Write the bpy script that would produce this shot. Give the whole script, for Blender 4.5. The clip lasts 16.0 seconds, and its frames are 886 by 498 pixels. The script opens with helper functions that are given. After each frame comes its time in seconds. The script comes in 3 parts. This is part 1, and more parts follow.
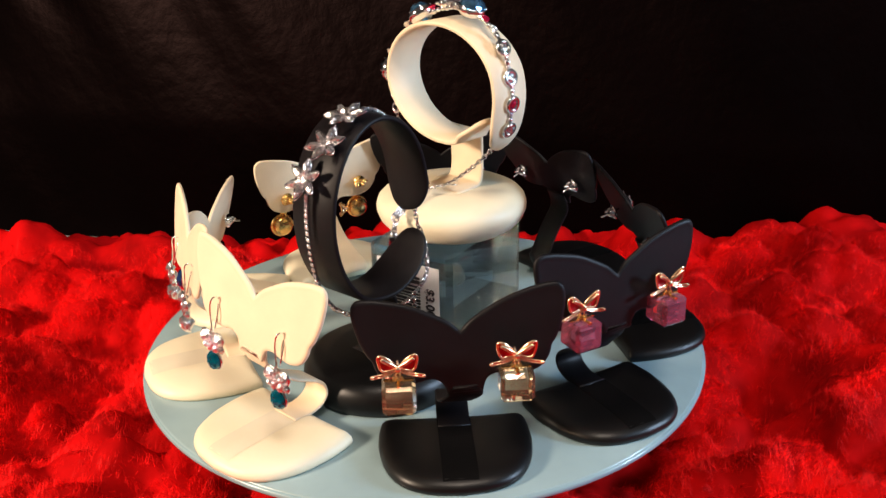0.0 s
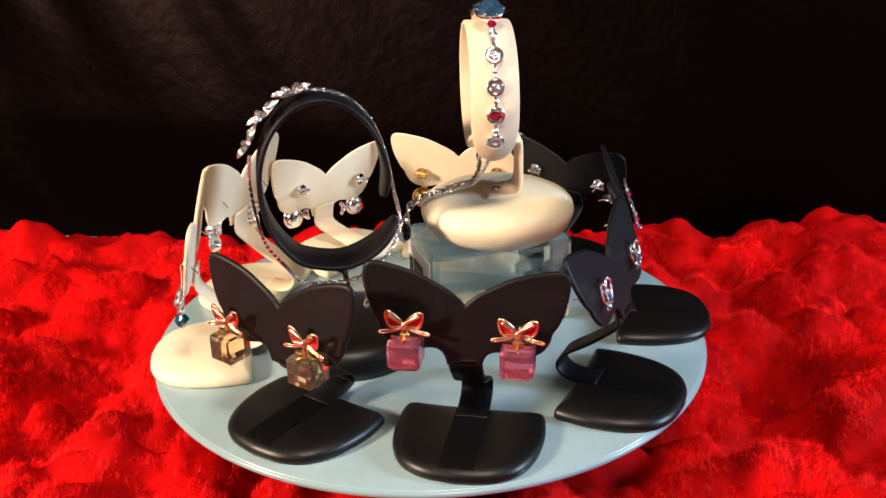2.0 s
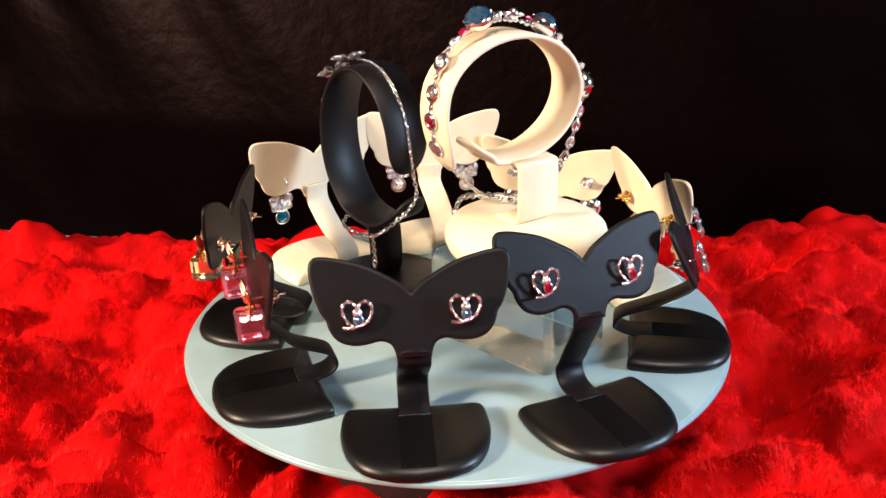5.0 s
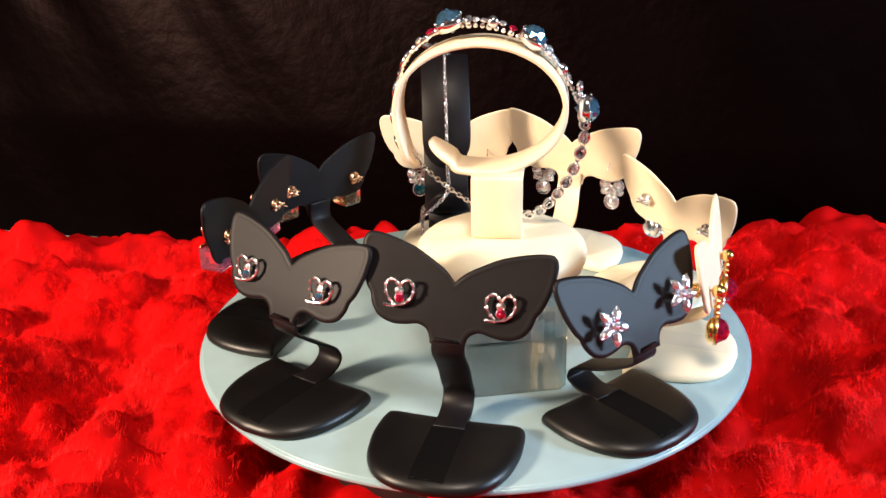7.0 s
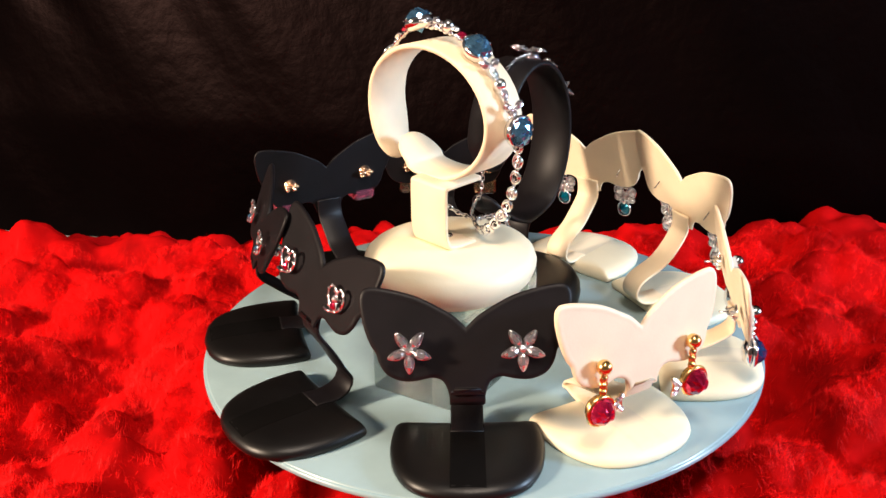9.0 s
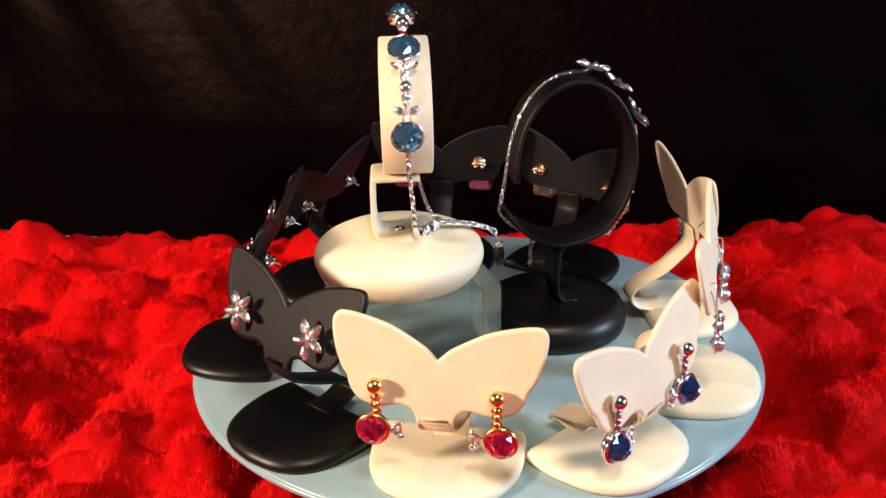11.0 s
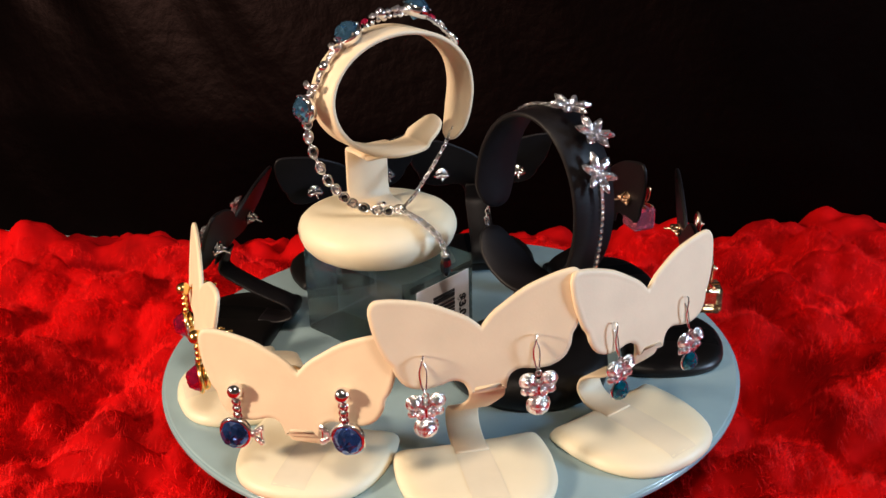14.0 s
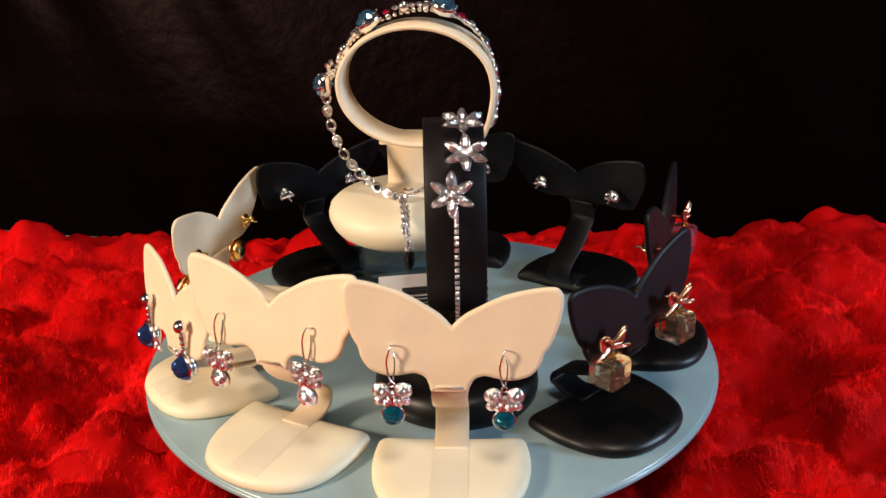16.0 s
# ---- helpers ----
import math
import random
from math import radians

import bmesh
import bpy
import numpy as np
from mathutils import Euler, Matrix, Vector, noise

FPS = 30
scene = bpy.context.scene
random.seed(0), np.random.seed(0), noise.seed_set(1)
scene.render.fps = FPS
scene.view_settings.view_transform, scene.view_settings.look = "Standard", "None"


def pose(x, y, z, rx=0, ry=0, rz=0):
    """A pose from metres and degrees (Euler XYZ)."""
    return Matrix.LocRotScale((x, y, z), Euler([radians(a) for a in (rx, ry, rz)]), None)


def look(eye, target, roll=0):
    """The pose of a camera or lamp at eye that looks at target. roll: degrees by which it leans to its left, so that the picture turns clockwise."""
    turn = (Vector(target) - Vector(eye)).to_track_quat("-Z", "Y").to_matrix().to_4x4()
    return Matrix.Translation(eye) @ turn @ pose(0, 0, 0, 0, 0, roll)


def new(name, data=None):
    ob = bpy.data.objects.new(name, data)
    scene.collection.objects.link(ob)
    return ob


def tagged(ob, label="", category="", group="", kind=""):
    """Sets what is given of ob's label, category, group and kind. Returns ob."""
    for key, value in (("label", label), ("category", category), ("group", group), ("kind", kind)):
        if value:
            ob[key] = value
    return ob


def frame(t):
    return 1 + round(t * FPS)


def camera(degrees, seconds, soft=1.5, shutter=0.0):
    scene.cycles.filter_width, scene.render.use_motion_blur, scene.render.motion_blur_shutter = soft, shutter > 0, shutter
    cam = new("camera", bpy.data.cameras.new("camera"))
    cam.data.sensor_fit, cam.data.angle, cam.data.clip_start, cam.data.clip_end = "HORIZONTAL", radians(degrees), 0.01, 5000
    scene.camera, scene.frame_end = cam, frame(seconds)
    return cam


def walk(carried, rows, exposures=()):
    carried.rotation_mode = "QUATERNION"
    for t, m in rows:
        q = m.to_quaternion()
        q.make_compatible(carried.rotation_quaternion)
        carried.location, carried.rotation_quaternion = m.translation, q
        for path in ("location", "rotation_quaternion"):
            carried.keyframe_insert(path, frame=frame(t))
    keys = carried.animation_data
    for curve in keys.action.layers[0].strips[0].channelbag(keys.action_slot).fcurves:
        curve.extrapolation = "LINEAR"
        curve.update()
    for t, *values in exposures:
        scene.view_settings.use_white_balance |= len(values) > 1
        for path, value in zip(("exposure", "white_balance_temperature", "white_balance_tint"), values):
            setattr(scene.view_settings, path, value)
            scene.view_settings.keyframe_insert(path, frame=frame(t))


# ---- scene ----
from mathutils import geometry

# camera: stands still before the turntable
cam = camera(48.9, 16.0)
EYE = Vector((0.0, -0.36, 0.1932))
AIM = EYE + Vector((-0.00837, 0.9186, -0.3951))
walk(cam, [(0, look(EYE, AIM, -1.39)), (16, look(EYE, AIM, -1.39))],
     [(0, -0.17), (2, 0.14), (3.5, 0.39), (7, 0.40), (9, 0.28), (11.3, -0.11), (13.5, -0.40), (16, -0.53)])

# ---- light ----
world = bpy.data.worlds.new("world")
scene.world = world
world.use_nodes = True
world.node_tree.nodes["Background"].inputs[0].default_value = (0.75, 0.85, 1.0, 1)
world.node_tree.nodes["Background"].inputs[1].default_value = 0.02


def area_lamp(name, eye, target, size, watts, color):
    data = bpy.data.lights.new(name, "AREA")
    data.shape, data.size, data.energy, data.color = "DISK", size, watts, color
    ob = new(name, data)
    ob.matrix_world = look(eye, target)
    return ob


area_lamp("warm_lamp", (-0.88, -0.44, 0.44), (0, 0.02, 0.03), 0.14, 18.5, (1.0, 0.775, 0.58))
area_lamp("window_light", (0.93, -0.24, 0.31), (0, 0.0, 0.03), 0.20, 11.2, (0.55, 0.75, 1.0))
# unseen warm fill from above the front, added to brighten plates that face forward
area_lamp("front_fill_lamp", (0.12, -0.62, 1.15), (0, 0.03, 0.0), 0.30, 10.4, (1.0, 0.84, 0.70))


# ---- materials ----
def material(name, color, rough=0.5, metal=0.0, vary=0.12, scale=60.0, bump=0.0, bump_scale=400.0, dist=0.0004,
             transmission=0.0, ior=1.5, sheen=0.0, coat=0.0, random_island=0.0, tint=None, spec=0.5):
    m = bpy.data.materials.new(name)
    m.use_nodes = True
    nt = m.node_tree
    b = nt.nodes["Principled BSDF"]
    b.inputs["Roughness"].default_value, b.inputs["Metallic"].default_value = rough, metal
    b.inputs["Transmission Weight"].default_value, b.inputs["IOR"].default_value = transmission, ior
    b.inputs["Sheen Weight"].default_value, b.inputs["Coat Weight"].default_value = sheen, coat
    b.inputs["Specular IOR Level"].default_value = spec
    if sheen and tint:
        b.inputs["Sheen Tint"].default_value = (*tint, 1)
    co = nt.nodes.new("ShaderNodeTexCoord")
    no = nt.nodes.new("ShaderNodeTexNoise")
    no.inputs["Scale"].default_value, no.inputs["Detail"].default_value = scale, 5
    nt.links.new(co.outputs["Object"], no.inputs["Vector"])
    ramp = nt.nodes.new("ShaderNodeMapRange")
    ramp.inputs["From Min"].default_value, ramp.inputs["From Max"].default_value = 0.3, 0.7
    ramp.inputs["To Min"].default_value, ramp.inputs["To Max"].default_value = 1 - vary, 1 + vary
    nt.links.new(no.outputs["Fac"], ramp.inputs["Value"])
    hsv = nt.nodes.new("ShaderNodeHueSaturation")
    hsv.inputs["Color"].default_value = (*color, 1)
    val = ramp.outputs["Result"]
    if random_island:
        ge = nt.nodes.new("ShaderNodeNewGeometry")
        r2 = nt.nodes.new("ShaderNodeMapRange")
        r2.inputs["To Min"].default_value, r2.inputs["To Max"].default_value = 1 - random_island, 1 + random_island
        nt.links.new(ge.outputs["Random Per Island"], r2.inputs["Value"])
        mul = nt.nodes.new("ShaderNodeMath")
        mul.operation = "MULTIPLY"
        nt.links.new(val, mul.inputs[0])
        nt.links.new(r2.outputs["Result"], mul.inputs[1])
        val = mul.outputs[0]
    nt.links.new(val, hsv.inputs["Value"])
    nt.links.new(hsv.outputs["Color"], b.inputs["Base Color"])
    if bump:
        n2 = nt.nodes.new("ShaderNodeTexNoise")
        n2.inputs["Scale"].default_value, n2.inputs["Detail"].default_value = bump_scale, 4
        nt.links.new(co.outputs["Object"], n2.inputs["Vector"])
        bp = nt.nodes.new("ShaderNodeBump")
        bp.inputs["Strength"].default_value, bp.inputs["Distance"].default_value = bump, dist
        nt.links.new(n2.outputs["Fac"], bp.inputs["Height"])
        nt.links.new(bp.outputs["Normal"], b.inputs["Normal"])
    return m


BLACK = material("black_leatherette", (0.0060, 0.0048, 0.0058), 0.47, vary=0.25, scale=90, bump=0.08, bump_scale=1500, dist=0.0002, spec=0.21)
BLACKPAD = material("black_base_satin", (0.0030, 0.0025, 0.0025), 0.40, vary=0.3, scale=70, bump=0.06, bump_scale=1300, dist=0.0002, spec=0.36)
CREAM = material("cream_leatherette", (0.82, 0.67, 0.47), 0.55, vary=0.05, scale=70, bump=0.2, bump_scale=1200, dist=0.0002)
CREAMPAD = material("cream_base_satin", (0.82, 0.73, 0.53), 0.48, vary=0.05, scale=45, bump=0.15, bump_scale=1200, dist=0.0002)
CREAMBAND = material("cream_band_darker", (0.74, 0.66, 0.50), 0.55, vary=0.06, scale=60, bump=0.15, bump_scale=1200, dist=0.0002)
BLACKBAND = material("black_band_darker", (0.0022, 0.0018, 0.0018), 0.8, vary=0.3, scale=70, spec=0.06)
GLASS = material("frosted_turntable_glass", (0.28, 0.39, 0.42), 0.26, vary=0.13, scale=22, bump=0.06, bump_scale=70, coat=0.15)
RIM = material("glass_edge", (0.25, 0.37, 0.41), 0.25, vary=0.05, coat=0.15)
ACRYL = material("clear_acrylic", (0.90, 0.97, 0.98), 0.01, vary=0.01, transmission=1.0, ior=1.45)
tree = ACRYL.node_tree
clear, both = tree.nodes.new("ShaderNodeBsdfTransparent"), tree.nodes.new("ShaderNodeMixShader")
clear.inputs["Color"].default_value, both.inputs[0].default_value = (0.88, 0.96, 0.97, 1), 0.66
tree.links.new(clear.outputs[0], both.inputs[1])
tree.links.new(tree.nodes["Principled BSDF"].outputs[0], both.inputs[2])
tree.links.new(both.outputs[0], tree.nodes["Material Output"].inputs["Surface"])
SILVER = material("polished_silver", (0.86, 0.86, 0.88), 0.14, 1.0, vary=0.05, scale=300)
GOLD = material("yellow_gold", (0.95, 0.60, 0.22), 0.22, 1.0, vary=0.06, scale=300)
ROSE = material("rose_gold", (0.95, 0.60, 0.40), 0.27, 1.0, vary=0.06, scale=300)
REDENAMEL = material("red_enamel", (0.55, 0.01, 0.015), 0.15, vary=0.1, coat=0.8)
# CLEAR and BLUE: fine tone noise in the colour paints in facet sparkle
CLEAR = material("clear_crystal", (0.96, 0.91, 0.95), 0.12, 0.92, vary=0.2, scale=1100, bump=0.55, bump_scale=1300, dist=0.0005, ior=1.9)
PINK = material("pink_crystal", (1.0, 0.27, 0.42), 0.0, vary=0.1, scale=500, transmission=0.86, ior=1.55)
CHAMP = material("champagne_crystal", (1.0, 0.74, 0.48), 0.0, vary=0.1, scale=500, transmission=0.96, ior=1.55)
BLUE = material("blue_crystal", (0.17, 0.42, 0.70), 0.05, 0.88, vary=0.3, scale=900, ior=1.9)
SAPPH = material("sapphire_crystal", (0.05, 0.11, 0.36), 0.05, 0.8, vary=0.4, scale=420, ior=1.9)
RUBY = material("ruby_crystal", (0.62, 0.015, 0.08), 0.05, 0.75, vary=0.4, scale=420, ior=1.9)
TEAL = material("teal_crystal", (0.002, 0.13, 0.20), 0.05, 0.6, vary=0.4, scale=420, ior=1.9)
PAPER = material("white_tag_paper", (0.82, 0.82, 0.84), 0.6, vary=0.03)
INK = material("black_ink", (0.02, 0.02, 0.025), 0.6, vary=0.1)
# cloth coloured darker than its strands: shade at the pile's roots put into the colour
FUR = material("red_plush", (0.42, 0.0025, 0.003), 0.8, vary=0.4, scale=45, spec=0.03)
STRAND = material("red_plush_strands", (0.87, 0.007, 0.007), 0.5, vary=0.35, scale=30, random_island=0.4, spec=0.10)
JET = material("jet_crystal", (0.006, 0.006, 0.008), 0.05, vary=0.3, scale=500, coat=0.6)
VELVET = material("black_velvet", (0.0010, 0.0004, 0.0004), 0.42, vary=0.5, scale=9, bump=0.35, bump_scale=90, dist=0.002, spec=0.040)
VELVET.node_tree.nodes["Principled BSDF"].inputs["Specular Tint"].default_value = (1.0, 0.60, 0.60, 1)
ROOM = material("dim_room_paint", (0.24, 0.225, 0.21), 0.8, vary=0.1, scale=3)
HOUSING = material("black_plastic", (0.015, 0.015, 0.016), 0.35, vary=0.1)

# ---- builders ----
MOVERS = []
SPEED = -20.0


def part(name, bm, mat, parent, label="", smooth=True, kind=""):
    me = bpy.data.meshes.new(name)
    bmesh.ops.recalc_face_normals(bm, faces=bm.faces)
    bm.to_mesh(me)
    bm.free()
    me.materials.append(mat)
    if smooth:
        me.polygons.foreach_set("use_smooth", [True] * len(me.polygons))
    ob = new(name, me)
    ob.parent = parent
    return tagged(ob, label, "", "", kind)


def thing(name, m, label, category, group="", moves=True):
    ob = new(name)
    ob.empty_display_size = 0.01
    ob.matrix_world = m
    if moves:
        MOVERS.append((ob, m.copy()))
    return tagged(ob, label, category, group)


def curve_points(pts, n, closed=False):
    """Catmull-Rom through pts, n steps to a span."""
    pts = [Vector(p) for p in pts]
    out, k = [], len(pts)
    spans = k if closed else k - 1
    for i in range(spans):
        if closed:
            a, b, c, d = pts[(i - 1) % k], pts[i], pts[(i + 1) % k], pts[(i + 2) % k]
        else:
            a, b, c, d = pts[max(i - 1, 0)], pts[i], pts[i + 1], pts[min(i + 2, k - 1)]
        for j in range(n):
            t = j / n
            out.append(0.5 * ((2 * b) + (c - a) * t + (2 * a - 5 * b + 4 * c - d) * t * t + (3 * b - a - 3 * c + d) * t ** 3))
    if not closed:
        out.append(pts[-1])
    return out


def skin(bm, rings, close_ring=True, caps=True):
    vs = [[bm.verts.new(p) for p in r] for r in rings]
    for a, b in zip(vs, vs[1:]):
        n = len(a)
        for i in range(n if close_ring else n - 1):
            bm.faces.new((a[i], a[(i + 1) % n], b[(i + 1) % n], b[i]))
    if caps:
        bm.faces.new(vs[0][::-1])
        bm.faces.new(vs[-1])
    return vs


def pad(outline, levels, m=None):
    """A cushion: the outline, scaled about its middle, at each (z, scale)."""
    bm = bmesh.new()
    c = sum((Vector((*p, 0)) for p in outline), Vector()) / len(outline)
    rings = []
    for z, s in levels:
        rings.append([Vector((c.x + (p[0] - c.x) * s, c.y + (p[1] - c.y) * s, z)) for p in outline])
    skin(bm, rings)
    if m:
        bm.transform(m)
    return bm


def strip(path, half, thick, taper=None, round_ends=False):
    """A flat band swept along a path in the local y-z plane, half wide along x each way."""
    bm = bmesh.new()
    rings, n = [], len(path)
    for i, p in enumerate(path):
        d = (path[min(i + 1, n - 1)] - path[max(i - 1, 0)]).normalized()
        nor = Vector((0, -d.z, d.y))
        w = half * (taper(i / (n - 1)) if taper else 1.0)
        if round_ends:
            e = min(i, n - 1 - i) / (n - 1) * round_ends
            if e < 1:
                w *= math.sqrt(max(0.02, 1 - (1 - e) ** 2))
        t = thick / 2
        b = min(0.0006, w * 0.3)
        sec = [(-w, -t + t * 0.6), (-w + b, -t), (w - b, -t), (w, -t + t * 0.6), (w, t - t * 0.6), (w - b, t), (-w + b, t), (-w, t - t * 0.6)]
        rings.append([p + Vector((x, 0, 0)) + nor * y for x, y in sec])
    skin(bm, rings)
    return bm


def add_ball(bm, c, r, seg=10, rings=7, squash=(1, 1, 1)):
    m = Matrix.Translation(c) @ Matrix.Diagonal((*[r * s for s in squash], 1))
    bmesh.ops.create_uvsphere(bm, u_segments=seg, v_segments=rings, radius=1, matrix=m)


def add_torus(bm, m, R, r, seg=12, sides=6, sy=1.0):
    rings = []
    for i in range(seg):
        a = 2 * math.pi * i / seg
        rings.append([bm.verts.new(m @ Vector(((R + r * math.cos(b)) * math.cos(a), (R + r * math.cos(b)) * math.sin(a) * sy, r * math.sin(b))))
                      for b in (2 * math.pi * j / sides for j in range(sides))])
    for i in range(seg):
        a, b = rings[i], rings[(i + 1) % seg]
        for j in range(sides):
            bm.faces.new((a[j], b[j], b[(j + 1) % sides], a[(j + 1) % sides]))


def add_tube(bm, pts, r, sides=6):
    rings, n = [], len(pts)
    for i, p in enumerate(pts):
        d = (pts[min(i + 1, n - 1)] - pts[max(i - 1, 0)]).normalized()
        side = d.cross(Vector((0.31, 0.87, 0.38))).normalized()
        up = side.cross(d)
        rings.append([p + side * r * math.cos(a) + up * r * math.sin(a) for a in (2 * math.pi * j / sides for j in range(sides))])
    skin(bm, rings)


def add_gem(bm, m, r, depth=0.9, sides=10, sy=1.0):
    """A brilliant cut: table, crown, girdle, pavilion; its face looks along local z."""
    rows = ((0.26, 0.60), (0.58, 0.50), (0.86, 0.28), (1.0, 0.05), (1.0, -0.04), (0.55, -0.45))
    rings, rng = [], random.Random(int(r * 1e6) + sides)
    for k, (s, z) in enumerate(rows):
        off = 0.5 if k % 2 else 0.0
        rings.append([bm.verts.new(m @ Vector((r * s * math.cos(2 * math.pi * (i + off) / sides), r * s * sy * math.sin(2 * math.pi * (i + off) / sides), r * depth * (z + (rng.uniform(-0.09, 0.09) if k < 3 else 0.0)))))
                      for i in range(sides)])
    for k in range(len(rings) - 1):
        a, b = rings[k], rings[k + 1]
        for i in range(sides):
            j = (i + 1) % sides
            if k % 2 == 0:
                bm.faces.new((a[i], b[i], a[j]))
                bm.faces.new((b[i], b[j], a[j]))
            else:
                bm.faces.new((a[i], b[i], b[j]))
                bm.faces.new((a[i], b[j], a[j]))
    eye = bm.verts.new(m @ Vector((0, 0, 0.62 * r * depth)))
    tip = bm.verts.new(m @ Vector((0, 0, -0.8 * r * depth)))
    for i in range(sides):
        bm.faces.new((rings[-1][i], tip, rings[-1][(i + 1) % sides]))
        bm.faces.new((rings[0][i], rings[0][(i + 1) % sides], eye))


def add_marquise(bm, m, length, width, h):
    """A pointed leaf-cut stone lying in local x-y from the origin along x."""
    n, rim, mid = 5, [], []
    for side in (1, -1):
        for i in range(n + 1) if side == 1 else range(n - 1, 0, -1):
            t = i / n
            rim.append(bm.verts.new(m @ Vector((length * t, side * width / 2 * math.sin(math.pi * t) ** 0.8, 0))))
    top = [bm.verts.new(m @ Vector((length * t, s * width * 0.2, h))) for t, s in ((0.3, 1), (0.7, 1), (0.7, -1), (0.3, -1))]
    low = bm.verts.new(m @ Vector((length / 2, 0, -h)))
    k = len(rim)
    for i in range(k):
        a, b = rim[i], rim[(i + 1) % k]
        t = (i + 0.5) / k
        q = top[0] if t < 0.25 else top[1] if t < 0.5 else top[2] if t < 0.75 else top[3]
        bm.faces.new((a, b, q))
        bm.faces.new((b, a, low))
    for i in range(4):
        j = (i + 1) % 4
        shared = rim[[3, 5, 8, 0][i]] if k == 10 else rim[0]
        try:
            bm.faces.new((top[i], shared, top[j]))
        except ValueError:
            pass
    bm.faces.new(top)


def basis(p, x, z):
    """A pose at p whose x looks along x and whose z looks as near to z as it may."""
    x = Vector(x).normalized()
    y = Vector(z).cross(x).normalized()
    z = x.cross(y)
    return Matrix.Translation(p) @ Matrix((x, y, z)).transposed().to_4x4()


def add_chain(bm, pts, link, wire):
    """Oval links, turned by a quarter from one to the next, along a path."""
    pos, out = 0.0, []
    for a, b in zip(pts, pts[1:]):
        L = (b - a).length
        while pos < L:
            out.append((a.lerp(b, pos / L), (b - a).normalized()))
            pos += link * 1.35
        pos -= L
    for i, (p, d) in enumerate(out):
        side = d.cross(Vector((0.2, 0.3, 0.93))).normalized()
        if i % 2:
            side = side.cross(d)
        add_torus(bm, basis(p, d, side), link, wire, 8, 4, 0.62)


FRONT = pose(0, 0, 0, 90)  # a flat thing drawn in x-y stands up and looks along local -y

# ---- the place ----


# hollows in the ruffled cloth: x, y, width, depth
DIPS = ((0.147, 0.026, 0.017, 0.062), (0.140, -0.021, 0.016, 0.046), (0.118, -0.030, 0.012, 0.022), (-0.128, -0.022, 0.014, 0.030), (-0.165, 0.013, 0.012, 0.012), (-0.155, -0.046, 0.013, 0.020),
        (-0.158, 0.074, 0.010, 0.008), (-0.078, -0.047, 0.016, 0.012), (0.178, 0.009, 0.012, 0.012), (0.200, 0.060, 0.013, 0.012), (0.170, -0.035, 0.018, 0.014))


def height(x, y):
    """Billows, and on them the domed clumps of pile with creases between."""
    a = noise.noise(Vector((x * 20, y * 32, 1.7))) * 0.020 + noise.noise(Vector((x * 70, y * 80, 5.1))) * 0.005
    wx, wy = x + 0.006 * noise.noise(Vector((x * 60, y * 60, 2.2))), y + 0.006 * noise.noise(Vector((x * 60, y * 60, 8.2)))
    f = noise.voronoi(Vector((wx * 38, wy * 40, 0.3)))[0]
    b = 0.015 * min(1.2, f[0]) ** 1.5 - 0.003 * min(0.5, f[1] - f[0])
    f = noise.voronoi(Vector((wx * 120, wy * 110, 4.3)))[0]
    b += 0.0022 * min(1.2, f[0]) ** 1.5
    c = noise.noise(Vector((x * 12, y * 12, 3.3))) * 0.009
    rise = 0.005 * max(0.0, min(1.0, (x - 0.05) / 0.18)) * max(0.0, min(1.0, (y - 0.05) / 0.1))
    dip = 0.0
    for px, py, r, d in DIPS:
        q = ((x - px) ** 2 + (y - py) ** 2) / (r * r)
        if q < 6:
            dip += d * math.exp(-q)
    h = FUR_Z + 0.008 - 0.011 * max(0.0, min(1.0, (y - 0.06) / 0.1)) + 0.008 * max(0.0, min(1.0, (-0.05 - y) / 0.05)) + a - b + c + rise - dip
    h -= 0.5 * max(0.0, y - BACK_Y - 0.015)  # falls away behind
    return min(h, -0.010) if math.hypot(x + 0.0115, y) < 0.122 else h


FUR_Z = -0.034
BACK_Y = 0.185


